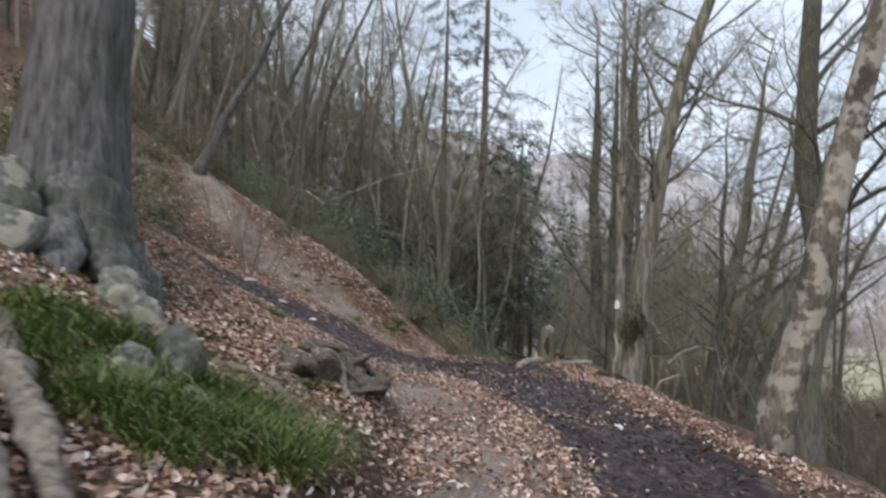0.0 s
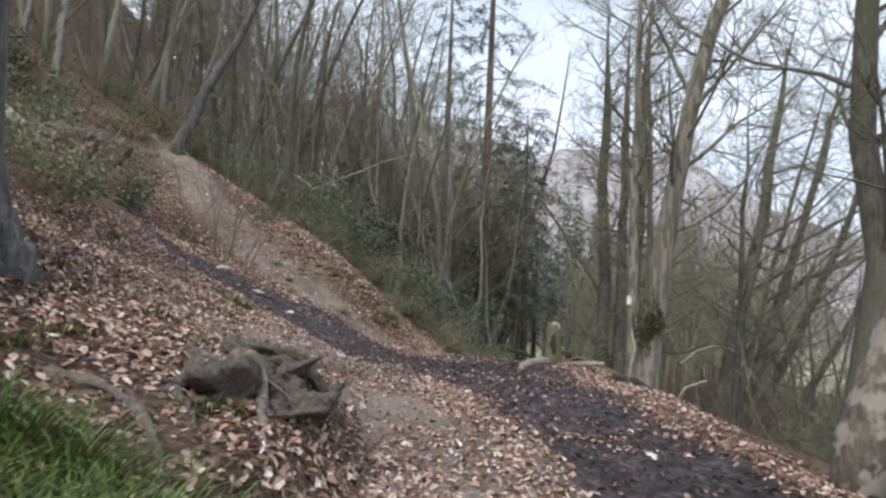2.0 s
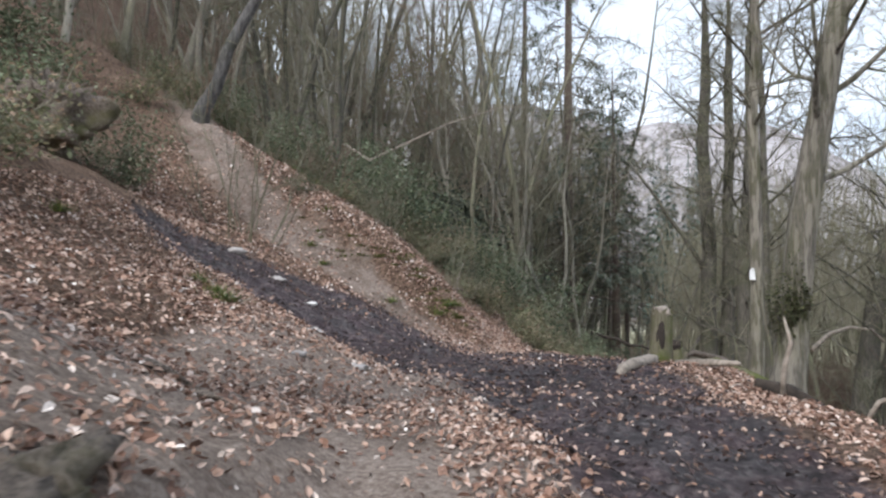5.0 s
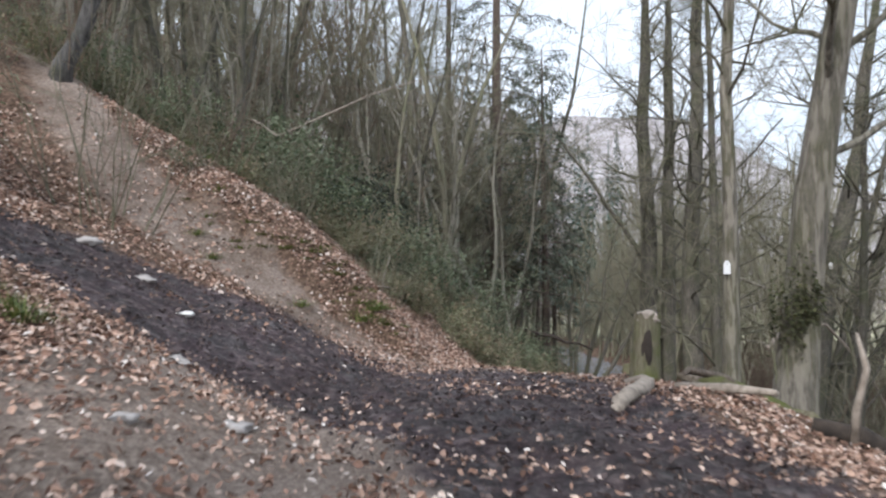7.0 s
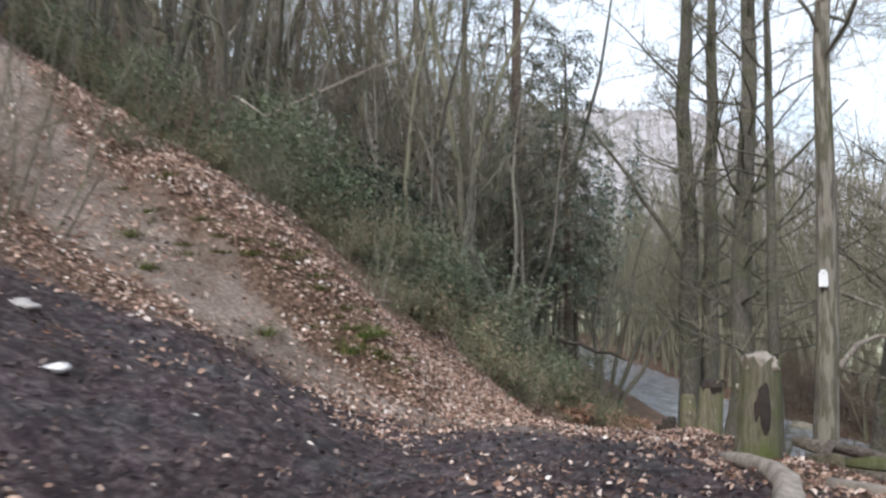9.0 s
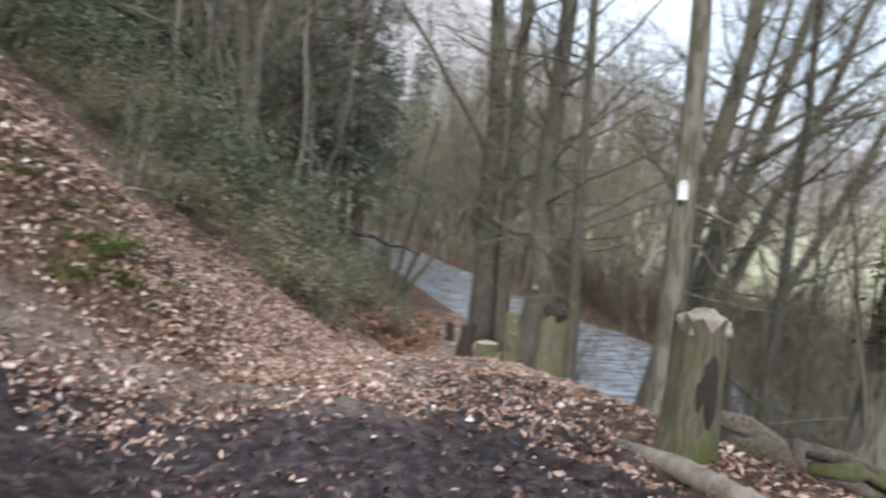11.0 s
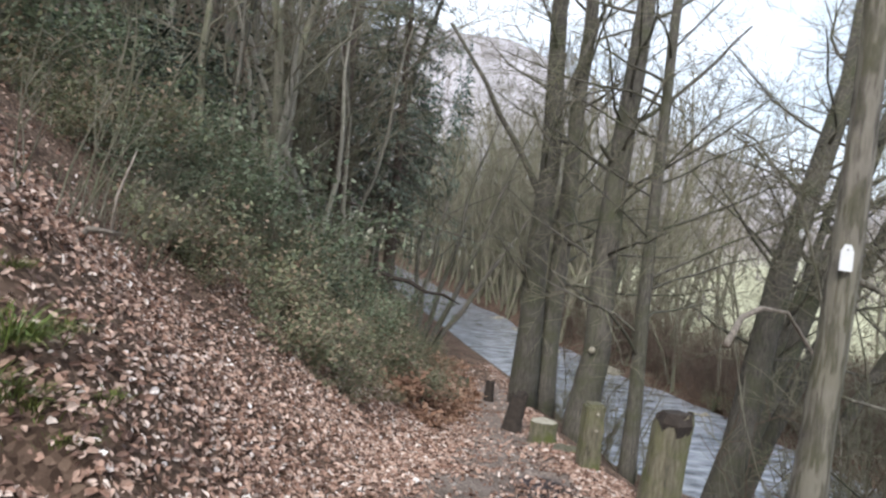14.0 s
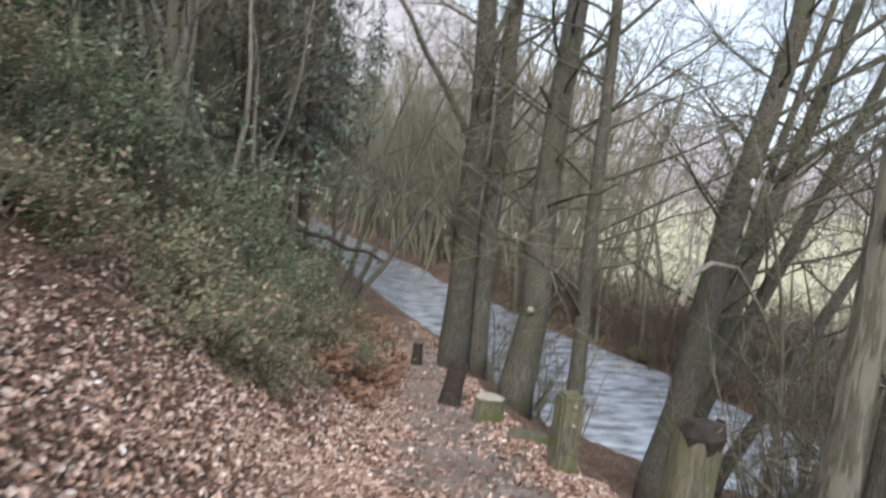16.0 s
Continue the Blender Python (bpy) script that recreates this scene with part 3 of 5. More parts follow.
def ivy(tree, z0, z1, radius, count, seed):
    """Ivy and moss that clothe a stretch of a trunk."""
    rng = random.Random(seed)
    root = thing("ivy_clump", tree.location.x, tree.location.y, tree.location.z + z0, "dark olive ivy and moss bulging round a trunk", "ivy")
    stems, leaves = Shape(), Shape()
    for k in range(7):
        a = rng.uniform(0, 2 * math.pi)
        stems.tube(wander(rng, (radius * 0.8 * math.cos(a), radius * 0.8 * math.sin(a), -z0 * 0.6), (0.02, 0, 1), z1 - z0 * 0.4, 6, 0.06), [0.025 - 0.003 * i for i in range(7)], 5)
    for _ in range(count):
        u = min(max(rng.gauss(0.45, 0.24), -0.15), 1.2)
        a = rng.gauss(-1.2, 1.1)
        q = radius * (0.9 + 0.5 * math.exp(-((u - 0.45) / 0.28) ** 2) * rng.random() ** 0.6) * (1 + 0.2 * math.sin(3 * a + 5 * u))
        way = Vector((math.cos(a) + rng.gauss(0, 0.6), math.sin(a) + rng.gauss(0, 0.6), rng.gauss(-0.5, 0.5))).normalized()
        across = way.cross(Vector((rng.gauss(0, 0.4), rng.gauss(0, 0.4), 1))).normalized()
        leaves.leaf(Vector((q * math.cos(a) + 0.1 * u, q * math.sin(a), (z1 - z0) * u)), way, across, rng.uniform(0.05, 0.1), 0.028, 0.01)
    part("stem_mass", stems, M_TWIG, root)
    part("foliage", leaves, M_IVY, root, smooth=False)


def brush(name, seed, h, stems, label, group, twig=None):
    """Bare thicket of thin shoots."""
    rng = random.Random(seed)
    root = thing(name, 0, 0, -500, label, "shrub", group)
    wood = Shape()
    for _ in range(stems):
        a, q = rng.uniform(0, 2 * math.pi), rng.uniform(0, 0.9)
        br = wander(rng, (q * math.cos(a), q * math.sin(a), -0.2), (math.cos(a) * 0.35, math.sin(a) * 0.35, 1), h * rng.uniform(0.6, 1.2), 5, 0.12)
        wood.tube(br, [0.016 * (1 - 0.75 * i / 5) for i in range(6)], 3, cap=False)
        twigs(wood, rng, br, 0.012, 1, 3, h * 0.36)
    part("shoot_mass", wood, twig or M_TWIG, root)
    return root


def place(ob, x, y, turn=0.0, size=1.0, tilt=(0, 0), sink=0.0):
    m = pose(x, y, ground_z(x, y) - sink, tilt[0], tilt[1], turn)
    c = copy_thing(ob, m)
    c.scale = (size, size, size)
    return c


def drop_source(ob):
    for o in (*ob.children_recursive, ob):
        bpy.data.objects.remove(o)


# Trees beside the path, each with its own shape
BIG = dict(limb_len=4.2, per=6, depth=2)
bare_tree("oak_tree", 3, (-5.08, 7.6, ground_z(-5.08, 7.6)), (0.2, 0.3, 18), 0.56, M_OAK, "large tree with deeply furrowed grey bark on the bank", limbs=10, first=0.5, flare=1.5, sides=24, bend=0.015, **BIG)
bare_tree("sycamore_tree", 5, (2.6, 9.35, ground_z(2.6, 9.35)), (3.5, -0.1, 14), 0.19, M_PATCHY, "leaning pale tree with patchy flaking bark on the verge", limbs=20, first=0.32, flare=1.12, sides=18, bend=0.03, **BIG)
bare_tree("ash_tree", 6, (4.75, 14.6, ground_z(4.75, 14.6)), (0.8, 0.3, 18), 0.26, M_ALDER, "tall green-brown tree with a straight trunk on the slope", limbs=28, first=0.2, flare=1.3, sides=14, thin=0.75, **BIG)
bare_tree("beech_tree", 8, (2.5, 22.3, ground_z(2.5, 22.3)), (4.6, 0.7, 18), 0.31, M_BEECH, "big beech with pale streaked bark and moss", limbs=28, first=0.25, thin=0.75, flare=1.35, sides=18, bend=0.03, bow=1.7, **BIG)
ivy(bpy.data.objects["beech_tree"], 1.7, 3.1, 0.27, 900, 71)
bare_tree("waymarked_tree", 9, (2.64, 27.28, ground_z(2.64, 27.28)), (0.3, 0.0, 18), 0.195, M_BEECH, "pale mossy trunk that carries the white waymark", limbs=20, first=0.42, flare=1.08, sides=16, bend=0.02, extra=((0.215, (0.85, -0.05, -0.4), 1.1, 0.045), (0.14, (0.9, -0.1, -0.25), 1.9, 0.022)), **BIG)
ALDER_EXTRA = {0: ((0.28, (-0.55, 0.1, 1), 7.0, 0.13), (0.4, (0.35, 0.2, 1), 6.0, 0.1)), 2: ((0.33, (-0.8, -0.3, 0.65), 0.95, 0.11), (0.38, (0.7, 0.0, 0.5), 5.0, 0.08), (0.23, (0.95, 0.1, -0.1), 2.6, 0.05))}
for seed, (x, y, tx, ty, h, r) in enumerate(((3.1, 44.6, 0.0, 0, 24, 0.42), (3.95, 45.2, 0.5, 0.7, 24, 0.36), (3.95, 40.6, 1.2, 0.6, 24, 0.4), (4.8, 38.6, -0.1, 0.3, 21, 0.2), (6.5, 31, 1.0, 0.4, 16, 0.14))):
    bare_tree("alder_tree", 20 + seed, (x, y, ground_z(x, y)), (tx, ty, h), r, M_ALDER, "tall mossy alder on the river bank", limbs=30, first=0.14, limb_len=4.6, per=6, depth=2, droop=0.14, flare=1.2, group="riverside alders", sides=12, bend=0.02, taper=0.6, thin=0.62, extra=ALDER_EXTRA.get(seed, ()))
for seed, (x, y, tx, h, r) in enumerate(((7.4, 39.0, 4.4, 23, 0.42), (8.2, 40.0, 7.2, 23, 0.3), (8.8, 40.6, 9.3, 22, 0.25), (9.4, 39.6, 12.0, 21, 0.2), (7.7, 39.7, 6.3, 22, 0.16))):
    bare_tree("leaning_alder", 30 + seed, (x, y, ground_z(x, y)), (tx, 0.8, h), r, M_ALDER, "alder stem leaning out over the river", limbs=22, first=0.2, limb_len=5.0, per=6, depth=2, droop=0.14, flare=1.15, group="leaning alders", bend=0.025, taper=0.65, thin=0.62, extra=((0.39, (1, 0.1, 0.75), 7.0, 0.09), (0.5, (1, -0.1, 0.6), 6.0, 0.07)))
bare_tree("leaning_sapling", 43, (-11.9, 25.0, ground_z(-11.9, 25)), (4.0, 0.5, 8.5), 0.2, M_OAK, "dark sapling leaning over the side path", limbs=10, first=0.5, limb_len=2.4, per=4, depth=2)
bare_tree("pale_forked_tree", 44, (-16.5, 31.0, ground_z(-16.5, 31)), (3.0, 0.5, 11), 0.2, M_GREY, "pale grey leaning tree on the hillside", limbs=12, first=0.3, limb_len=4.0, per=4, depth=2)
for seed, (x, y, tx, h) in enumerate(((0.2, 58, 1.5, 13), (0.5, 58.4, 3.2, 14), (0.8, 58, 5.2, 14.5), (1.0, 58.3, 6.5, 11), (0.0, 59, 0.2, 11))):
    bare_tree("river_sapling", 50 + seed, (x, y, ground_z(x, y)), (tx, 0.3, h), 0.15, M_ALDER, "dark sapling stem at the water's edge", limbs=10, first=0.3, limb_len=2.4, per=4, group="saplings at the bend")

# Hillside woodland
rng = random.Random(11)
poles = [pole_tree("slim_tree", 60 + k, h, r, lean, mat, lab, "hillside trees", twig=M_REDTWIG if k == 4 else None) for k, (h, r, lean, mat, lab) in enumerate((
    (11, 0.1, (0.05, 0), M_GREY, "slim leafless tree with grey bark on the hillside"),
    (13, 0.13, (0.02, 0.03), M_ALDER, "slim leafless tree with brown-green bark on the hillside"),
    (9, 0.08, (0.22, 0.0), M_GREY, "thin leaning tree with pale bark on the hillside"),
    (12, 0.11, (-0.06, 0.02), M_TWIG, "slim dark leafless tree on the hillside"),
    (8, 0.07, (0.12, -0.05), M_GREY, "thin pale birch-like tree on the hillside"),
    (14, 0.14, (0.03, -0.02), M_ALDER, "tall straight leafless tree on the hillside")))]
for k in range(215):
    y = rng.uniform(24, 75)
    x = float(curve(np.array(y), CX)) - rng.uniform(5.5 if y > 40 else 7.5, 12 + 0.36 * y)
    if x > -15.5 and y < 31 or y < 50 and abs(x - 1.1 + 0.27 * y) < 2.0:
        continue
    place(poles[rng.randrange(6)], x, y, rng.uniform(0, 360), rng.uniform(0.8, 1.35) if y < 42 else rng.uniform(1.25, 2.0), (rng.gauss(0, 9), rng.gauss(4, 11)))
for k in range(22):
    y = rng.uniform(9, 24)
    place(poles[rng.randrange(6)], -16 - rng.uniform(0, 16), y, rng.uniform(0, 360), rng.uniform(0.7, 1.1))
for k in range(24):
    y = rng.uniform(13, 40)
    x = rng.uniform(8, 20)
    place(poles[rng.choice((1, 3, 5))], x, y, rng.uniform(0, 360), rng.uniform(0.6, 1.0))
for ob in poles:
    drop_source(ob)


def far_trees(name, seed, spots, label, material):
    """Woodland further off, in one mesh: trunks with forked limbs and fine shoots."""
    rr = random.Random(seed)
    s = Shape()
    for x, y, h in spots:
        z = ground_z(x, y)
        pts = wander(rr, (x, y, z - 0.4), (rr.gauss(0.03, 0.2), rr.gauss(0, 0.1), 1), h, 5, 0.12)
        r = h * 0.0095 * rr.uniform(0.7, 1.3)
        s.tube(pts, [r * (1 - 0.8 * i / 5) for i in range(6)], 5, cap=False)
        for _ in range(14):
            u = rr.uniform(0.2, 0.97)
            q, w = along(pts, u)
            a = rr.uniform(0, 2 * math.pi)
            br = wander(rr, q, (math.cos(a), math.sin(a), rr.uniform(0.0, 1.1)), h * 0.3 * rr.uniform(0.5, 1.2) * (1.25 - 0.7 * u), 3, 0.15, 0.05)
            s.tube(br, [r * 0.32 * (1.1 - u) + 0.012, r * 0.2 * (1.1 - u) + 0.009, 0.007, 0.004], 3, cap=False)
            twigs(s, rr, br, 0.017, 0, 7, h * 0.13, sides=3, lo=0.15)
    tagged(new(name, s.mesh(name, material)), label, "woodland", kind="stuff")


spots = []
for k in range(230):
    y = rng.uniform(62, 118)
    spots.append((float(curve(np.array(y), CX)) - rng.uniform(4.5, 12 + 0.4 * y), y, rng.uniform(13, 24)))
far_trees("hillside_wood", 301, spots, "bare woodland further along the hillside", M_TWIG)
spots = []
for k in range(200):
    y = rng.uniform(40, 140)
    spots.append((float(np.interp(y, RY, RX)) + 5.3 + abs(rng.gauss(0, 6)), y, rng.uniform(2.0, 4.5) if y < 58 else rng.uniform(8, 13) if y < 68 else rng.uniform(14, 22)))
for k in range(130):
    y = rng.uniform(76, 130)
    spots.append((float(np.interp(y, RY, RX)) + rng.uniform(5.5, 20), y, rng.uniform(15, 25)))
for k in range(36):
    spots.append((rng.uniform(-14, 4), rng.uniform(146, 165), rng.uniform(16, 24)))
far_trees("river_wood", 302, spots, "bare alders and willows along the far bank", M_TWIG)


def thicket(name, seed, spots, label, material):
    """Arching many-stemmed scrub in one mesh."""
    rr = random.Random(seed)
    s = Shape()
    for x, y, h in spots:
        z = ground_z(x, y)
        for _ in range(8):
            a = rr.uniform(0, 2 * math.pi)
            br = wander(rr, (x + 0.5 * math.cos(a), y + 0.5 * math.sin(a), z - 0.2), (math.cos(a) * 0.5, math.sin(a) * 0.5, 1), h * rr.uniform(0.6, 1.25), 6, 0.1, -0.06)
            s.tube(br, [0.028 * (1 - 0.8 * i / 6) + 0.005 for i in range(7)], 3, cap=False)
            twigs(s, rr, br, 0.02, 1, 6, h * 0.4, 0.15)
    tagged(new(name, s.mesh(name, material)), label, "scrub", kind="stuff")


spots = []
for k in range(60):
    y = rng.uniform(44, 84)
    spots.append((float(np.interp(y, RY, RX)) + rng.uniform(5.8, 10), y, rng.uniform(2.5, 5.0)))
spots += [(float(np.interp(y, RY, RX)) + rng.uniform(6.0, 10.5), y, rng.uniform(3.2, 5.4)) for y in np.linspace(35, 60, 46)]
thicket("far_bank_scrub", 401, spots, "tangled brown scrub overhanging the far bank", M_REDTWIG)
spots = [(rng.uniform(4.8, 7.5), rng.uniform(42.5, 52), rng.uniform(1.8, 4.0)) for k in range(9)]
spots += [(rng.uniform(9.5, 14), rng.uniform(30, 38.5), rng.uniform(2.0, 3.8)) for k in range(14)]
spots += [(rng.uniform(18, 40), rng.uniform(44, 70), rng.uniform(2.0, 3.5)) for k in range(26)]
spots += [(float(np.interp(y, RY, RX)) - 5.8 - rng.uniform(0, 5), y, rng.uniform(3.0, 5.5)) for y in (70, 73, 76, 79, 82, 85, 88, 92, 96, 100, 105, 110)]
spots += [(rng.uniform(-12, 2), rng.uniform(146, 155), rng.uniform(5, 7)) for k in range(12)]
thicket("riverside_scrub", 402, spots, "dark tangled scrub along the river", M_TWIG)

brushes = [brush("bare_shrub", 80 + k, h, s, "bare brown thicket of thin shoots on the slope", "bare shrubs", M_REDTWIG if k == 3 else None) for k, (h, s) in enumerate(((2.6, 10), (1.8, 9), (3.4, 9), (2.6, 13)))]
for k in range(78):
    y = rng.uniform(21, 75)
    x = float(curve(np.array(y), CX)) - rng.uniform(6, 10 + 0.35 * y)
    if x > -8 and y < 28 or y < 50 and abs(x - 1.1 + 0.27 * y) < 1.8:
        continue
    place(brushes[rng.randrange(4)], x, y, rng.uniform(0, 360), rng.uniform(0.8, 1.3))
for k in range(40):
    y = rng.uniform(36, 66)
    x = float(np.interp(y, RY, RX)) + rng.uniform(5.0, 10.5)
    place(brushes[rng.choice((0, 3, 3, 3))], x, y, rng.uniform(0, 360), rng.uniform(0.8, 1.25))
for k in range(95):
    if k < 60:
        x, y = rng.uniform(6, 18), rng.uniform(15, 38)
    else:
        y = rng.uniform(43, 75)
        x = float(np.interp(y, RY, RX)) + rng.uniform(5.5, 12)
    place(brushes[rng.choice((0, 1, 3, 3))], x, y, rng.uniform(0, 360), rng.uniform(0.7, 1.2))

for k in range(22):
    y = rng.uniform(27, 60)
    x = float(curve(np.array(y), CX)) - 3.4 - abs(rng.gauss(0, 2.5))
    place(brushes[1], x, y, rng.uniform(0, 360), rng.uniform(0.5, 0.9))
for k in range(14):
    place(brushes[rng.randrange(3)], -8.5 - rng.uniform(0, 6), rng.uniform(10, 17), rng.uniform(0, 360), rng.uniform(0.5, 0.9))
for k in range(46):
    place(brushes[rng.choice((0, 2, 3))], rng.uniform(6.5, 13), rng.uniform(20, 37), rng.uniform(0, 360), rng.uniform(1.2, 1.9))
for k in range(40):
    y = rng.uniform(25, 44)
    place(brushes[rng.choice((0, 1))], float(curve(np.array(y), CX)) - rng.uniform(3.2, 6.5), y, rng.uniform(0, 360), rng.uniform(0.35, 0.8))
for ob in brushes:
    drop_source(ob)

hollies = [leafy_bush("holly_bush", 90 + k, s, int(c * 1.15), 0.1, M_HOLLY, "dark glossy evergreen holly bush on the slope", "holly bushes") for k, (s, c) in enumerate((((1.0, 1.0, 1.3), 1100), ((1.3, 1.2, 1.9), 1500)))]
brambles = [leafy_bush("bramble_bush", 95 + k, s, int(c * 1.25), 0.08, M_BRAMBLE, "dull green bramble and ivy thicket on the bank", "bramble thickets") for k, (s, c) in enumerate((((1.1, 1.1, 0.9), 950), ((1.4, 1.3, 1.2), 1250)))]
for k in range(112):
    y = rng.uniform(24, 58)
    inner = 3.9 - 2.1 * float(smooth(28, 35, np.array(y))) + 0.5 * rng.random()
    x = float(curve(np.array(y), CX)) - inner - abs(rng.gauss(0, 3.2))
    if y < 27 and x > -7.5:
        continue
    src = rng.choice(brambles * 5 + hollies)
    place(src, x, y, rng.uniform(0, 360), rng.choice((0.4, 0.6, 0.75, 0.9, 1.1)) * (0.75 if y < 36 else 1.0) * rng.uniform(0.85, 1.1))
for k in range(30):
    place(rng.choice(hollies + brambles * 3), -9.5 - rng.uniform(0, 9), rng.uniform(26, 36), rng.uniform(0, 360), rng.uniform(0.6, 1.0))
for k in range(40):
    y = rng.uniform(31, 58)
    place(rng.choice(brambles), float(curve(np.array(y), CX)) - rng.uniform(6, 15), y, rng.uniform(0, 360), rng.uniform(0.9, 1.5))
for k in range(12):
    y = rng.uniform(46, 58)
    place(rng.choice(brambles), float(np.interp(y, RY, RX)) + rng.uniform(6, 9), y, rng.uniform(0, 360), rng.uniform(0.8, 1.2))
for k in range(7):
    place(rng.choice(brambles), rng.uniform(8, 12), rng.uniform(24, 33), rng.uniform(0, 360), rng.uniform(0.8, 1.2))
for (x, y, s) in ((-9.3, 33.5, 1.3), (-10.6, 34.2, 1.5), (-9.9, 35.2, 1.7), (-8.6, 34.8, 1.3), (-5.8, 33, 0.9)):
    place(hollies[1], x, y, rng.uniform(0, 360), s)
for (x, y, s) in ((-8.5, 13.5, 1.2), (-9.5, 15.0, 1.3), (-11.5, 17, 1.2), (-8.0, 10.5, 0.9), (-10.2, 12.5, 1.3), (-9.2, 11.6, 1.1), (-12, 14.5, 1.4)):
    place(brambles[1], x, y, rng.uniform(0, 360), s)
for k in range(46):
    y = rng.uniform(27.5, 40)
    near_edge = 3.1 - 1.5 * float(smooth(28, 30.5, np.array(y)))
    place(rng.choice(brambles), float(curve(np.array(y), CX)) - near_edge - rng.uniform(0.0, 2.0), y, rng.uniform(0, 360), rng.choice((0.3, 0.4, 0.55, 0.7, 0.9)))
for (x, y, s) in ((-11.2, 20.2, 0.9), (-12.4, 19.4, 1.3), (-13.2, 19.0, 1.2), (-10.2, 19.6, 0.7), (-14.0, 22.5, 1.2), (-13.2, 24.6, 1.0), (-12.6, 26.8, 1.1), (-15.5, 21, 1.3), (-16.8, 23.5, 1.3)):
    place(rng.choice(hollies + brambles), x, y, rng.uniform(0, 360), s)
for k in range(70):
    y = rng.uniform(29, 56)
    place(rng.choice(brambles * 3 + hollies), float(curve(np.array(y), CX)) - rng.uniform(4.5, 14), y, rng.uniform(0, 360), rng.uniform(0.8, 1.4))
for (x, y, s) in ((-4.3, 33.5, 1.2), (-5.0, 34.0, 1.3), (-3.6, 36.5, 1.0)):
    place(hollies[1], x, y, rng.uniform(0, 360), s)
for ob in hollies + brambles:
    drop_source(ob)

yew = leafy_bush("yew_tree", 97, (2.6, 2.4, 4.6), 6500, 0.2, M_YEW, "dark spreading yew on the hillside", "yew trees", 14, "tree")
for (x, y, s) in ((-9.5, 41, 0.75), (-10.9, 42, 0.85), (-10.2, 43, 0.9)):
    place(yew, x, y, rng.uniform(0, 360), s)
drop_source(yew)

bracken = leafy_bush("bracken_patch", 99, (1.2, 1.2, 0.35), 900, 0.16, M_BRACKEN, "rust-brown dead bracken on the bank", "bracken", 6, "bracken")
for k in range(72):
    y = rng.uniform(35, 62)
    place(bracken, float(curve(np.array(y), CX)) - 0.9 - rng.uniform(0, 1.8), y, rng.uniform(0, 360), rng.uniform(0.8, 1.2), sink=0.1)
drop_source(bracken)


def conifer(name, seed, h, radius, spread, label, first=0.2):
    """Tall conifer: trunk and drooping boughs clad in needle sprays."""
    rng = random.Random(seed)
    root = thing(name, 0, 0, -500, label, "tree", "conifers")
    trunk, boughs, needles = Shape(), Shape(), Shape()
    trunk.tube([(0, 0, -0.5), (0, 0, h * 0.3), (0.1, 0, h * 0.65), (0.1, 0.1, h)], [radius * 1.2, radius * 0.85, radius * 0.5, 0.03], 8)
    for k in range(104):
        u = first + (1 - first) * k / 104
        a = k * 2.399 + rng.gauss(0, 0.3)
        ln = spread * (0.3 + 0.75 * (1 - u)) * rng.uniform(0.35, 1.25) + 0.3
        br = wander(rng, (0, 0, h * u), (math.cos(a), math.sin(a), rng.uniform(-0.25, 0.25)), ln, 5, 0.1, -0.09)
        boughs.tube(br, [0.05 * (1.2 - u) * (1 - 0.8 * i / 5) + 0.008 for i in range(6)], 4, cap=False)
        for _ in range(int(15 + 26 * ln)):
            p, w = along(br, rng.uniform(0.2, 1) ** 0.8)
            way = (w + Vector((rng.gauss(0, 0.7), rng.gauss(0, 0.7), rng.gauss(-0.35, 0.3)))).normalized()
            across = way.cross(Vector((rng.gauss(0, 0.3), rng.gauss(0, 0.3), 1))).normalized()
            s = rng.uniform(0.18, 0.4)
            needles.leaf(p + Vector((rng.gauss(0, 0.16), rng.gauss(0, 0.16), rng.gauss(-0.1, 0.14))), way, across, s, s * 0.13, -0.02)
    part("trunk", trunk, M_PINE, root)
    part("bough_mass", boughs, M_PINE, root)
    part("needle_mass", needles, M_NEEDLE, root, smooth=False)
    return root


firs = [conifer("fir_tree", 120, 42, 0.4, 6.2, "tall dark fir with drooping boughs on the hillside", 0.1), conifer("fir_tree", 121, 20, 0.26, 4.6, "dark fir with a broad crown on the hillside", 0.3)]
place(firs[0], -4.5, 57.5)
place(firs[1], -2.2, 67.5, 100)
place(firs[1], -1.5, 60.5, 150, 1.1)
place(firs[1], -4.6, 71, 210, 1.05)
place(firs[0], -9.5, 72, 40, 0.95)
place(firs[1], -0.9, 74, 10, 0.85)
for ob in firs:
    drop_source(ob)


# ---- things beside the path ----
def lump(shape, centre, size, seed, rough=0.18, rings=9, segs=14, up=(0, 0)):
    """A rounded uneven lump."""
    c, start = Vector(centre), len(shape.v)
    for i in range(rings + 1):
        th = math.pi * i / rings
        for k in range(segs):
            ph = 2 * math.pi * k / segs
            u = Vector((math.sin(th) * math.cos(ph), math.sin(th) * math.sin(ph), math.cos(th)))
            r = 1 + rough * 2 * (noise.noise(u * 1.6 + Vector((seed, 0, 0)))) + rough * noise.noise(u * 4.5 + Vector((0, seed, 0)))
            shape.v.append(tuple(c + Vector((u.x * size[0], u.y * size[1], u.z * size[2])) * r))
    for i in range(rings):
        for k in range(segs):
            a, b = start + i * segs + k, start + i * segs + (k + 1) % segs
            shape.f.append((a, a + segs, b + segs, b))


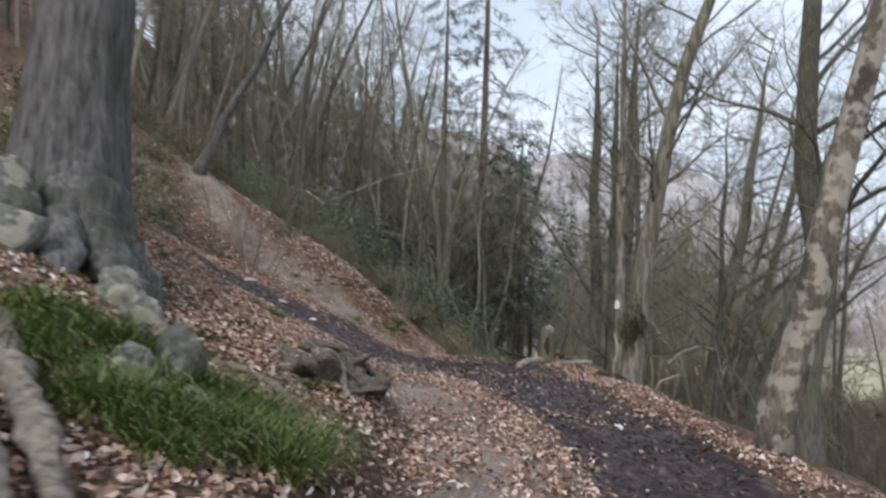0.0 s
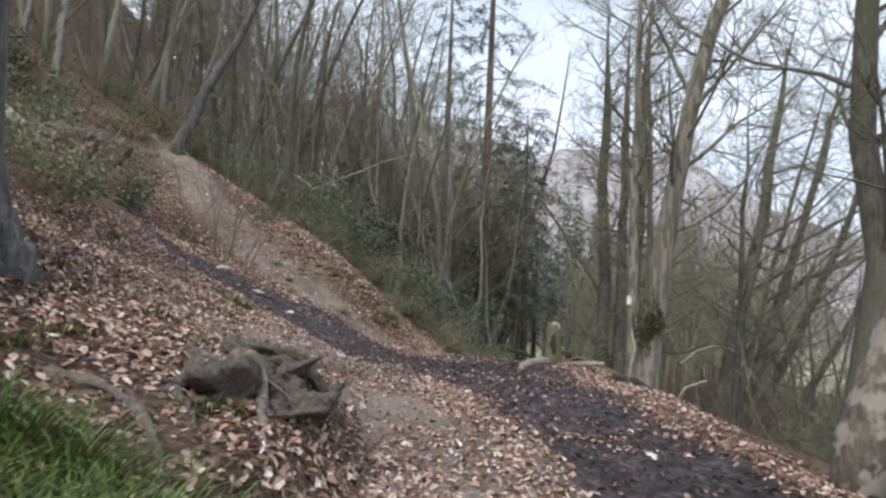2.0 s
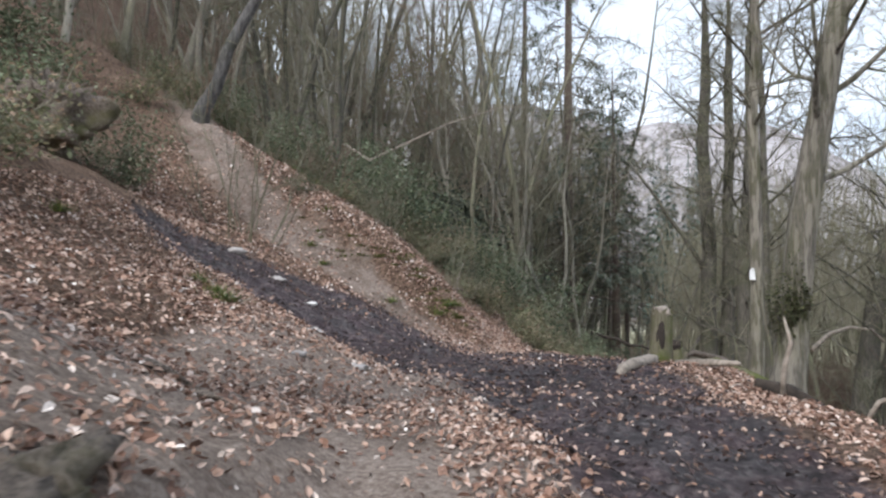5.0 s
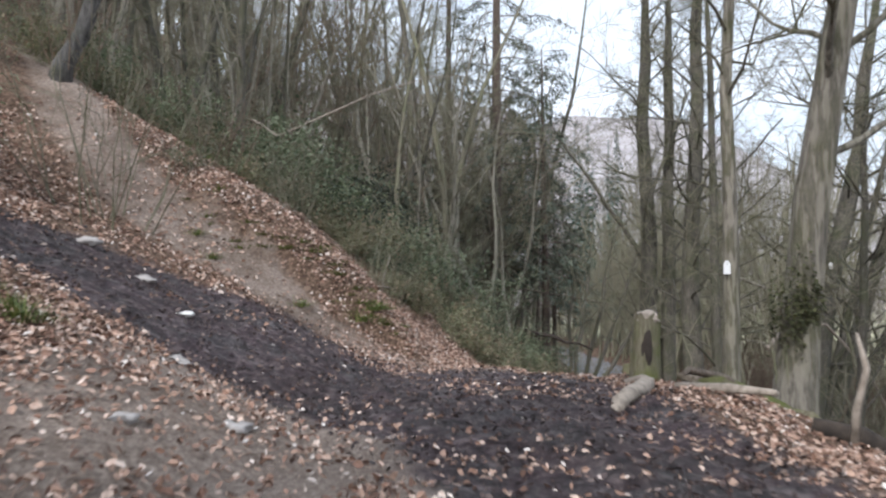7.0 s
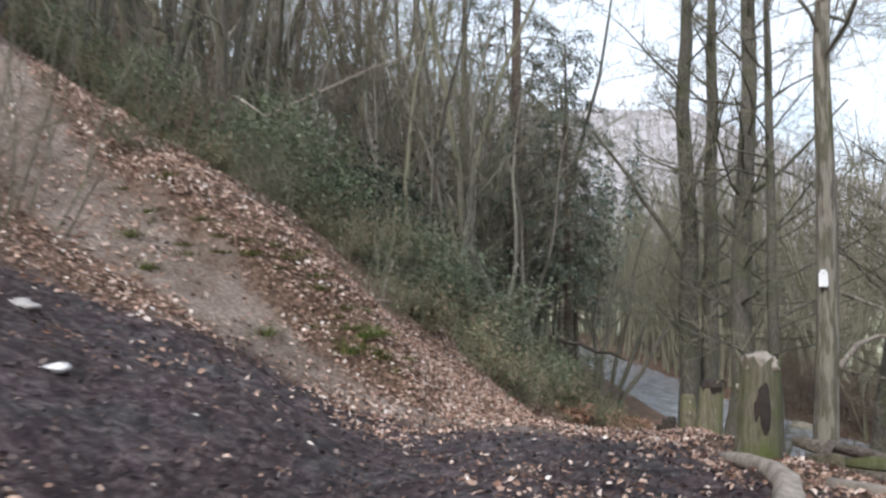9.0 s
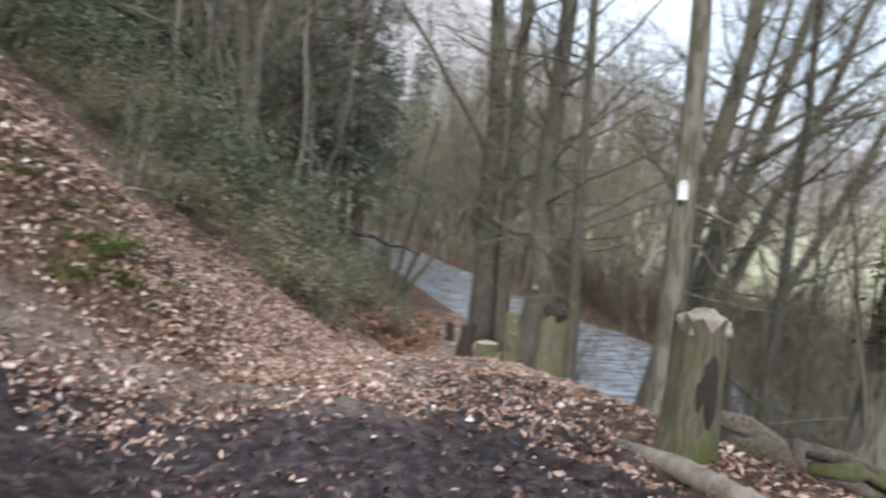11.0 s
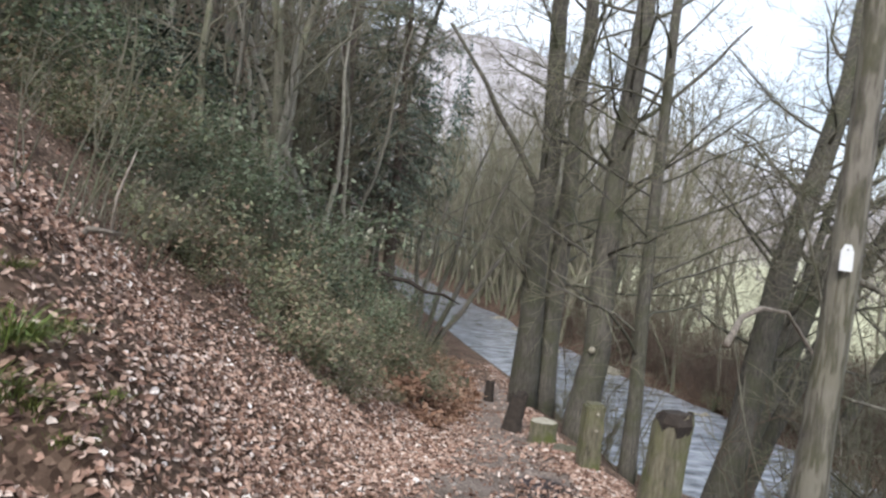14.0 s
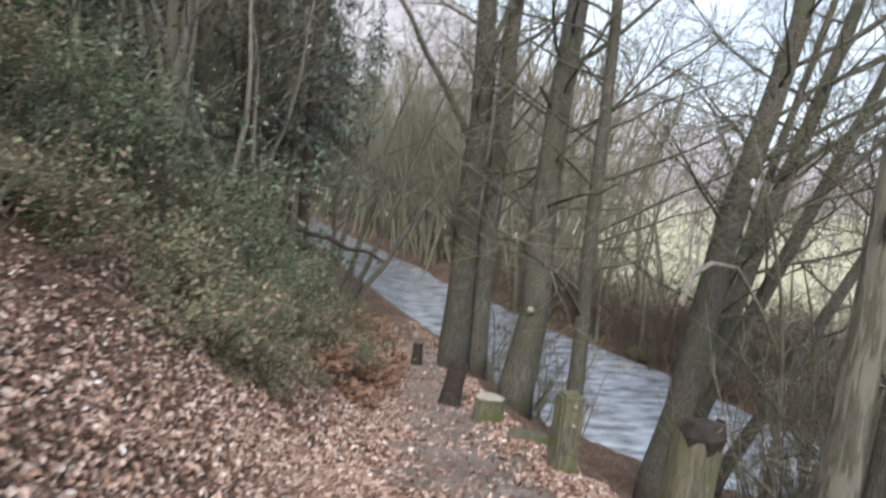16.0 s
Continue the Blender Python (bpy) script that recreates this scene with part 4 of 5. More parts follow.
def stump(name, seed, x, y, top, radius, label, material, lean=(0, 0), hollow=True, crown=0.12, cut=None, sides=18, sink=0.25):
    """A broken or sawn stump: body with a ragged rim, an inner hollow or a cut face."""
    rng = random.Random(seed)
    z = ground_z(x, y)
    h = top - z
    root = thing(name, x, y, z, label, "stump")
    body, inner = Shape(), Shape()
    rows = 7
    rim = [rng.uniform(-crown, crown * 0.4) for _ in range(sides)]
    for i in range(rows + 1):
        u = i / rows
        for k in range(sides):
            a = 2 * math.pi * k / sides
            r = radius * (1.0 + 0.4 * (1 - u) ** 3) * (1 + 0.09 * math.sin(3 * a + seed) + 0.05 * math.sin(7 * a + u * 3))
            zz = -sink + (h + sink) * u + (rim[k] if i == rows else rim[k] * 0.3 * u)
            body.v.append((r * math.cos(a) + lean[0] * u, r * math.sin(a) + lean[1] * u, zz))
    for i in range(rows):
        for k in range(sides):
            a, b = i * sides + k, i * sides + (k + 1) % sides
            body.f.append((a, b, b + sides, a + sides))
    part("body", body, material, root)
    for i, (s, dz) in enumerate(((0.97, 0.0), (0.72, -0.05 if hollow else 0.0), (0.4, -0.22 if hollow else 0.01), (0.01, -0.26 if hollow else 0.012))):
        for k in range(sides):
            a = 2 * math.pi * k / sides
            w = 1 + 0.09 * math.sin(3 * a + seed)
            inner.v.append((radius * s * w * math.cos(a) + lean[0], radius * s * w * math.sin(a) + lean[1], h + dz + rim[k] * (1 if i == 0 else 0.5) - 0.004))
        if i:
            for k in range(sides):
                a, b = (i - 1) * sides + k, (i - 1) * sides + (k + 1) % sides
                inner.f.append((a, b, b + sides, a + sides))
    part("broken_top" if hollow else "cut_face", inner, cut or M_ROTTEN, root)
    return root


s1 = stump("tree_stump", 1, 0.16, 21.3, 1.62, 0.185, "tall weathered stump with moss and a rotten hollow", M_STUMP, (0.05, 0), crown=0.1)
cap = Shape()
lump(cap, (0.05, 0, 1.62 - s1.location.z - 0.08), (0.19, 0.18, 0.11), 3.0, 0.12, 24, 36)
for i, v in enumerate(cap.v):
    q = Vector(v)
    cap.v[i] = tuple(q + (q - Vector((0.05, 0, 1.5 - s1.location.z))) * (0.12 * noise.noise(q * 10) + 0.08 * noise.noise(q * 24)))
part("top_crust", cap, M_LOG, s1, "pale crumbling top")
# Dark rotten lump stands in for the hollow and the shade inside it.
scar = Shape()
lump(scar, (0.03, -0.165, 0.5), (0.08, 0.055, 0.3), 5.0, 0.1, 16, 20)
part("rotten_hollow", scar, M_ROTTEN, s1)
s2 = stump("tree_stump", 2, 0.59, 26.5, 0.75, 0.19, "rotten dark-topped stump leaning over the slope", M_STUMP, (0.08, 0), crown=0.16)
dark_top = Shape()
lump(dark_top, (0.1, -0.05, 0.75 - s2.location.z - 0.05), (0.21, 0.17, 0.15), 9.0, 0.2, 4, 7)
part("rotten_top", dark_top, M_ROTTEN, s2, smooth=False)
stump("tree_stump", 3, 1.31, 34.2, -1.42, 0.27, "sawn mossy stump with a pale cut face", M_STUMP, hollow=False, crown=0.02, cut=M_CUT)
stump("tree_stump", 4, 1.2, 31.7, -1.2, 0.3, "low mossy stump beside the path", M_STUMP, hollow=False, crown=0.05, cut=M_STUMP)
stump("tree_stump", 5, 1.15, 36.6, -1.45, 0.2, "dark rotten upright stump beside the path", M_ROTTEN, (0.16, 0), crown=0.1)
stump("tree_stump", 6, 2.0, 44.8, -3.0, 0.15, "dark post-like stump at the end of the path", M_ROTTEN, crown=0.06)
stump("tree_stump", 7, 1.3, 46.5, -3.3, 0.2, "grey stump at the end of the path", M_STUMP, crown=0.06)


def gate_post(x, y, top, w, label):
    z = ground_z(x, y)
    root = thing("wooden_post", x, y, z, label, "post")
    bm = bmesh.new()
    bmesh.ops.create_cube(bm, size=1)
    h = top - z + 0.3
    for v in bm.verts:
        v.co = Vector((v.co.x * w * (0.92 if v.co.z > 0 else 1.12), v.co.y * w, (v.co.z + 0.5) * h - 0.3))
    bmesh.ops.bevel(bm, geom=[e for e in bm.edges], offset=0.035, segments=2, affect="EDGES")
    bmesh.ops.subdivide_edges(bm, edges=[e for e in bm.edges if abs(e.verts[0].co.z - e.verts[1].co.z) > h * 0.5], cuts=6)
    for v in bm.verts:
        v.co += Vector((noise.noise(v.co * 5), noise.noise(v.co * 5 + Vector((3, 1, 7))), 0)) * 0.03
    me = bpy.data.meshes.new("post")
    bm.to_mesh(me)
    bm.free()
    me.materials.append(M_STUMP)
    o = new("post", me)
    o.parent = root
    for k in range(2):
        hole = Shape()
        hole.tube([(0.02, -w * 0.56, h - 0.42 - 0.22 * k), (0.02, -w * 0.4, h - 0.42 - 0.22 * k)], [0.02, 0.02], 8)
        part("bolt", hole, M_CUT, root)
    return root


gate_post(0.69, 29.1, 0.21, 0.27, "old squared wooden post with green algae beside the path")


def board(x, y, z, w, h):
    """Waymark board with a pointed head."""
    root = thing("waymark_sign", x, y, z, "small white waymark board with a pointed top on a trunk", "sign")
    bm = bmesh.new()
    outline = [(-w / 2, -h / 2), (w / 2, -h / 2), (w / 2, h * 0.22), (w * 0.22, h / 2), (-w * 0.22, h / 2), (-w / 2, h * 0.22)]
    lo = [bm.verts.new((a, 0.0, b)) for a, b in outline]
    hi = [bm.verts.new((a, -0.018, b)) for a, b in outline]
    bm.faces.new(lo[::-1])
    bm.faces.new(hi)
    for k in range(6):
        bm.faces.new((lo[k], lo[(k + 1) % 6], hi[(k + 1) % 6], hi[k]))
    bmesh.ops.recalc_face_normals(bm, faces=bm.faces)
    me = bpy.data.meshes.new("board")
    bm.to_mesh(me)
    bm.free()
    me.materials.append(M_SIGN)
    o = new("board", me)
    o.parent = root
    nail = Shape()
    nail.tube([(0, -0.016, h * 0.3), (0, -0.026, h * 0.3)], [0.01, 0.008], 8)
    part("nail", nail, M_ROTTEN, root)
    return root


board(2.62, 27.07, 2.49, 0.15, 0.29)
blaze = thing("paint_blaze", 8.55, 38.2, 2.95, "small white painted blaze on a leaning alder", "waymark")
dab = Shape()
lump(dab, (0, 0, 0), (0.07, 0.05, 0.11), 21.0, 0.15)
part("paint", dab, M_SIGN, blaze)
mark = Shape()
mark.tube([(0, 0, 0), (0, -0.05, 0)], [0.1, 0.085], 12)
scar_thing = thing("pruning_scar", 4.0, 40.29, -0.9, "round pale pruning scar on an alder trunk", "scar")
part("cut_face", mark, M_CUT, scar_thing)


def log(name, pts, radii, label, material, category="log", sides=10, wob=0.12):
    base = Vector(pts[0])
    root = thing(name, *base, label, category)
    s = Shape()
    s.tube([Vector(p) - base for p in pts], radii, sides, wobble=wob)
    part("stem", s, material, root)
    return root


def on_ground(x, y, up=0.0):
    return (x, y, ground_z(x, y) + up)


log("edging_log", [on_ground(-0.15, 21.8, 0.02), on_ground(0.0, 21.0, 0.04), on_ground(0.04, 20.2, 0.06), on_ground(0.0, 19.6, 0.07), on_ground(-0.12, 19.1, 0.08), on_ground(-0.3, 18.65, 0.07), on_ground(-0.44, 18.3, 0.03), on_ground(-0.52, 18.1, -0.05)], [0.05, 0.08, 0.09, 0.1, 0.11, 0.105, 0.09, 0.05], "barkless pale curved log sunk in the path's edge", M_LOG, wob=0.16)
rl = random.Random(31)
for k, (x, y, dx, dy, r) in enumerate(((0.75, 21.9, 1.5, -1.1, 0.085), (0.9, 21.0, 1.3, -0.5, 0.07), (0.6, 20.6, 1.2, 0.5, 0.05), (1.4, 21.8, 1.0, -1.5, 0.06), (0.8, 22.4, 1.6, -0.3, 0.09))):
    pts = [on_ground(x + dx * u + rl.gauss(0, 0.1), y + dy * u + rl.gauss(0, 0.1), 0.05 + 0.05 * k + 0.12 * math.sin(3 * u)) for u in (0, 0.25, 0.5, 0.75, 1)]
    log("fallen_log", pts, [r * q for q in (0.6, 1.0, 0.85, 0.95, 0.5)], "rotting grey-brown branch in a heap beside the stump", M_STUMP if k % 2 else M_SOIL, wob=0.28)
log("fallen_log", [on_ground(0.4, 19.9, 0.05), on_ground(0.9, 19.2, 0.1), on_ground(1.2, 18.4, 0.25)], [0.05, 0.06, 0.03], "pale crooked branch on the verge", M_LOG, wob=0.2)
log("snag", [on_ground(1.6, 17.4, -0.1), on_ground(1.62, 17.35, 0.35), on_ground(1.7, 17.3, 0.75), on_ground(1.62, 17.3, 1.05)], [0.04, 0.035, 0.03, 0.012], "pale broken branch standing on the verge", M_LOG, "branch")
log("snag", [on_ground(2.3, 16.6, -0.1), on_ground(2.5, 16.5, 0.4), on_ground(2.85, 16.4, 0.75)], [0.035, 0.03, 0.012], "pale broken branch leaning on the slope", M_LOG, "branch")
log("snag", [on_ground(1.3, 17.6, 0.08), on_ground(1.7, 17.45, 0.1), on_ground(2.1, 17.5, 0.06)], [0.08, 0.1, 0.05], "short black rotten log on the verge", M_ROTTEN)
log("snag", [on_ground(-4.95, 25.9, -0.1), on_ground(-4.85, 25.95, 0.18), on_ground(-4.6, 26.0, 0.42)], [0.035, 0.03, 0.02], "broken stick in the leaf bank", M_ROOT, "branch")
log("snag", [on_ground(-5.0, 26.9, -0.1), on_ground(-4.95, 26.9, 0.5), on_ground(-4.8, 26.9, 1.1)], [0.02, 0.016, 0.006], "pale thin dead stalk on the leaf bank", M_LOG, "branch")
log("fallen_branch", [on_ground(-12.6, 33.2, -0.2), (-11.9, 32.8, 5.9), (-11.0, 32.5, 7.6), (-10.2, 32.2, 7.3), (-9.4, 32, 6.75), (-8.11, 32, 7.27), (-6.47, 32, 7.95), (-4.7, 32, 8.42), (-3.0, 32, 8.35)], [0.06, 0.045, 0.035, 0.035, 0.04, 0.035, 0.028, 0.018, 0.006], "long pale dead bough arching out of the holly", M_LOG, "branch", 6)
log("fallen_branch", [on_ground(-2.9, 45.2, 0.1), (-2.3, 45, 0.42), (-1.7, 45.1, 0.16), (-1.1, 45, 0.1), (-0.5, 44.9, -0.2), (0.1, 45, -0.24), (0.72, 45.1, -0.55)], [0.09, 0.1, 0.085, 0.09, 0.07, 0.06, 0.025], "dark dead branch reaching out over the river bend", M_ROTTEN, "branch", 6)
log("fallen_branch", [(5.75, 35.9, 0.2), (6.6, 37, 0.75), (7.4, 37.6, 0.98), (8.2, 37.8, 0.9), (9.0, 37.9, 0.0), (9.7, 38.0, -1.0), (10.3, 38.2, -2.1), (10.7, 38.4, -4.2), on_ground(10.9, 38.5, -0.1)], [0.09, 0.07, 0.06, 0.055, 0.05, 0.04, 0.035, 0.03, 0.03], "pale broken bough arching down from an alder", M_LOG, "branch", 6)


# root mound and boulders on the bank
def bank_root(x, y, z, pts, r, wob=0.2):
    """One exposed root: points as place and height over the ground."""
    q = [Vector((px - x, py - y, ground_z(px, py) + up - z)) for px, py, up in pts]
    fine = []
    for i in range(len(q) - 1):
        before, after = q[max(i - 1, 0)], q[min(i + 2, len(q) - 1)]
        for t in (0, 0.17, 0.33, 0.5, 0.67, 0.83):
            fine.append(0.5 * (2 * q[i] + (q[i + 1] - before) * t + (2 * before - 5 * q[i] + 4 * q[i + 1] - after) * t * t + (3 * q[i] - before - 3 * q[i + 1] + after) * t ** 3))
    fine.append(q[-1])
    n = len(fine)
    s = Shape()
    s.tube(fine, [r * (1 - 0.55 * i / n) * (1 + 0.2 * math.sin(2.3 * i + x * 9 + r * 70) + 0.12 * math.sin(5.1 * i + r * 40)) for i in range(n)], 9, wobble=wob)
    for i, v in enumerate(s.v):
        p = Vector(v)
        s.v[i] = tuple(p + Vector((noise.noise(p * 14), noise.noise(p * 14 + Vector((7, 3, 1))), noise.noise(p * 14 + Vector((2, 9, 4))))) * (min(r, 0.06) * 0.55))
    return s


def root_mound():
    x, y = -2.05, 7.45
    z = ground_z(x, y)
    root = thing("root_stump", x, y, z, "old root stump with twisted exposed roots in the bank", "stump")
    body = Shape()
    lump(body, (-0.05, 0, -0.11), (0.52, 1.05, 0.27), 2.0, 0.3, 56, 90)
    for i, v in enumerate(body.v):
        q = Vector(v)
        under = float(smooth(0.1, 0.4, q.x)) * float(smooth(0.16, 0.0, q.z)) * (0.55 + 0.45 * math.sin(q.y * 5.0 + 0.7))
        ridge = abs(noise.noise(q * 3.6)) * 0.3 + noise.noise(q * 9.0) * 0.16 + noise.noise(q * 22.0) * 0.09
        body.v[i] = (q.x * (1 + ridge) - 0.26 * max(under, 0.0), q.y * (1 + ridge * 0.6), q.z + 0.32 * (ridge - 0.1))
    part("body", body, M_SOIL, root)
    big = (([(-2.2, 7.35, 0.16), (-1.95, 7.2, 0.25), (-1.78, 6.85, 0.17), (-1.62, 6.45, 0.07), (-1.45, 6.0, -0.04)], 0.062, M_ROOT),
           ([(-2.05, 7.42, 0.16), (-1.8, 7.2, 0.17), (-1.6, 6.9, 0.08), (-1.5, 6.55, -0.03)], 0.042, M_SOIL),
           ([(-2.35, 7.55, 0.16), (-2.1, 7.8, 0.24), (-1.9, 8.0, 0.22), (-1.74, 8.25, 0.1), (-1.55, 8.6, -0.04)], 0.07, M_SOIL),
           ([(-2.0, 7.6, 0.2), (-1.78, 7.85, 0.18), (-1.6, 8.2, 0.06), (-1.45, 8.45, -0.05)], 0.05, M_SOIL),
           ([(-2.0, 7.3, 0.1), (-1.76, 7.4, 0.15), (-1.6, 7.7, 0.06), (-1.55, 7.9, -0.03)], 0.026, M_ROOT),
           ([(-2.5, 8.0, 0.12), (-2.2, 8.3, 0.2), (-1.9, 8.55, 0.1), (-1.75, 8.9, -0.04)], 0.055, M_SOIL),
           ([(-2.4, 6.6, 0.0), (-2.1, 6.4, 0.06), (-1.85, 6.05, 0.04), (-1.6, 5.6, -0.04)], 0.05, M_SOIL))
    for pts, r, mat in big:
        part("root", bank_root(x, y, z, [(px, py, up - 0.055) for px, py, up in pts], r * 0.8, 0.32), mat, root)
    rr = random.Random(5)
    for k in range(7):
        px, py = -1.95 + rr.gauss(0, 0.12), rr.uniform(6.3, 8.5)
        dx, dy = rr.uniform(0.15, 0.5), rr.gauss(0, 0.25)
        pts = [(px, py, 0.14 + rr.gauss(0, 0.03)), (px + dx * 0.5, py + dy * 0.4 + rr.gauss(0, 0.06), 0.1 + rr.gauss(0, 0.03)), (px + dx, py + dy, -0.02)]
        part("rootlet", bank_root(x, y, z, pts, rr.uniform(0.006, 0.012), 0.1), M_ROOT if k % 3 else M_SOIL, root)


root_mound()
for k, (pts, r) in enumerate((([(-2.6, 5.9, 0.0), (-2.3, 6.0, 0.03), (-1.9, 5.7, 0.02), (-1.6, 5.3, -0.03)], 0.04), ([(-3.2, 4.1, 0.02), (-2.6, 3.5, 0.09), (-2.0, 2.9, 0.08), (-1.5, 2.35, 0.0)], 0.1), ([(-2.7, 3.0, 0.02), (-2.2, 2.75, 0.07), (-1.8, 2.4, 0.06), (-1.4, 2.0, 0.0)], 0.07))):
    x, y = pts[0][:2]
    root = thing("surface_root", x, y, ground_z(x, y), "weathered pale root lying bare on the bank", "root")
    part("stem", bank_root(x, y, ground_z(x, y), pts, r), M_ROOT, root)


def boulder(x, y, size, seed, label, sink=0.35, cuts=9):
    """A stone with broken faces: a lump shorn by planes."""
    rr = random.Random(seed)
    s = Shape()
    lump(s, (0, 0, 0), (1, 1, 1), float(seed), 0.2, 20, 30)
    planes = [(Vector((rr.gauss(0, 1), rr.gauss(0, 1), rr.gauss(0.2, 0.8))).normalized(), rr.uniform(0.62, 0.9)) for _ in range(cuts)]
    for i, v in enumerate(s.v):
        q = Vector(v)
        for nrm, far in planes:
            over = q.dot(nrm) - far
            if over > 0:
                q -= nrm * over * 0.92
        q += q.normalized() * (noise.noise(q * 5) * 0.05 + noise.noise(q * 13) * 0.025)
        s.v[i] = (q.x * size[0], q.y * size[1], q.z * size[2] + size[2] * (1 - 2 * sink))
    part("stone", s, M_ROCK, thing("boulder", x, y, ground_z(x, y), label, "rock", "boulders"))


for k, (x, y, size) in enumerate(((-2.42, 4.92, (0.22, 0.24, 0.3)), (-2.05, 4.45, (0.12, 0.15, 0.16)), (-2.5, 4.5, (0.22, 0.2, 0.2)), (-3.1, 5.75, (0.2, 0.2, 0.2)), (-3.6, 6.2, (0.26, 0.22, 0.22)), (-4.55, 6.0, (0.32, 0.3, 0.36)), (-5.0, 6.5, (0.4, 0.36, 0.6)))):
    boulder(x, y, size, 11 + 3 * k, "grey lichened boulder set in the bank")
M_FLATSTONE = plain_material("grey_stone", (0.22, 0.2, 0.19), (0.42, 0.39, 0.37), 9, 0.85, 0.4)
M_PALESTONE = plain_material("pale_stone", (0.5, 0.48, 0.46), (0.74, 0.72, 0.7), 9, 0.8, 0.3)
for k, (x, y, size) in enumerate(((-5.67, 18.73, (0.13, 0.08, 0.035)), (0.92, 9.28, (0.055, 0.045, 0.04)), (-7.95, 20.1, (0.24, 0.1, 0.07)), (-6.9, 19.9, (0.2, 0.09, 0.06)), (-3.5, 15.2, (0.13, 0.1, 0.05)), (-3.9, 14.3, (0.12, 0.09, 0.04)), (-4.6, 16.4, (0.14, 0.09, 0.05)))):
    s = Shape()
    flat = k in (2, 3, 4, 5, 6)
    lump(s, (0, 0, size[2] * (-0.25 if flat else 0.3)), size, 31.0 + k, 0.3, 10, 14)
    part("stone", s, M_FLATSTONE if flat else M_PALESTONE, thing("path_stone", x, y, ground_z(x, y), "flat grey stone trodden into the path" if flat else "small pale stone lying on the mud", "stone", "path stones"))
for k, (x, y, dx, dy, r) in enumerate(((-3.75, 11.3, 0.45, 0.15, 0.04), (-3.3, 11.3, 0.35, 0.1, 0.03), (-12.3, 20.6, 1.3, 0.4, 0.05))):
    root = thing("surface_root", x, y, ground_z(x, y), "dark root crossing the trodden path", "root")
    part("stem", bank_root(x, y, ground_z(x, y), [(x, y, 0.0), (x + dx * 0.5, y + dy * 0.3, 0.05), (x + dx, y + dy, 0.0)], r), M_SOIL, root)


def root_plate(x, y):
    """The earthy root plate of a fallen tree, with its log lying up the slope."""
    z = ground_z(x, y)
    root = thing("root_plate", x, y, z, "dark earthy root plate of a fallen tree on the bank", "root plate")
    earth = Shape()
    lump(earth, (0, 0, 0.35), (1.15, 0.6, 0.75), 4.0, 0.3, 36, 50)
    for i, v in enumerate(earth.v):
        q = Vector(v)
        earth.v[i] = tuple(q * (1 + 0.3 * abs(noise.noise(q * 2.4)) + 0.12 * noise.noise(q * 7) + 0.06 * noise.noise(q * 15)))
    part("earth", earth, M_SOIL, root)
    rr = random.Random(8)
    for k in range(11):
        a = rr.uniform(-0.4, 3.5)
        way = Vector((math.cos(a), -0.5 + rr.gauss(0, 0.3), math.sin(a) * 0.8)).normalized()
        s = Shape()
        s.tube(wander(rr, way * 0.5 + Vector((0, 0, 0.35)), way, rr.uniform(0.7, 1.5), 6, 0.28), [0.06 - 0.008 * i for i in range(7)], 6, wobble=0.2)
        part("root", s, M_ROOT if k % 2 else M_SOIL, root)
    stem = Shape()
    stem.tube([(-0.2, 0.3, 0.5), (-1.4, 0.8, 1.3), (-3.0, 1.6, 2.3), (-4.5, 2.2, 3.1)], [0.2, 0.17, 0.14, 0.1], 10, wobble=0.1)
    part("trunk", stem, M_LOG, root)


root_plate(-11.8, 18.9)
oak = bpy.data.objects["oak_tree"]
for pts, r in (([(-4.8, 7.4, 0.9), (-4.4, 7.1, 0.42), (-4.05, 6.85, 0.2), (-3.75, 6.65, 0.06), (-3.5, 6.5, -0.12)], 0.3), ([(-4.85, 7.3, 0.8), (-4.65, 6.9, 0.35), (-4.3, 6.4, 0.1), (-4.1, 6.0, -0.15)], 0.28), ([(-4.8, 7.7, 0.8), (-4.45, 7.62, 0.3), (-4.15, 7.58, 0.08), (-3.9, 7.55, -0.12)], 0.27)):
    part("root", bank_root(oak.location.x, oak.location.y, oak.location.z, pts, r, 0.12), M_OAK, oak)


# grass tufts
def grass_tuft(seed, blades, spread, length):
    rr = random.Random(seed)
    s = Shape()
    for _ in range(blades):
        a = rr.uniform(0, 2 * math.pi)
        q = abs(rr.gauss(0, spread))
        way = Vector((math.cos(a) * 0.6 + 0.25, math.sin(a) * 0.6 - 0.1, rr.uniform(0.7, 1.5))).normalized()
        across = way.cross(Vector((0, 0, 1))).normalized()
        ln = length * rr.uniform(0.5, 1.25)
        s.blade(Vector((q * math.cos(a), q * math.sin(a), -0.03)), way, across, ln, 0.006, ln * rr.uniform(0.25, 0.8))
    return s.mesh("blades", M_GRASS)


tufts = [grass_tuft(k, 150, 0.16, 0.42) for k in range(3)] + [grass_tuft(9, 60, 0.12, 0.2)]


def put_tuft(k, x, y, size):
    ob = new("grass_tuft", tufts[k])
    ob.matrix_basis = pose(x, y, ground_z(x, y), 0, 0, rng.uniform(-40, 40)) @ Matrix.Diagonal((size, size, size, 1))
    tagged(ob, "tuft of long green grass on the bank", "grass", "grass tufts", "stuff")


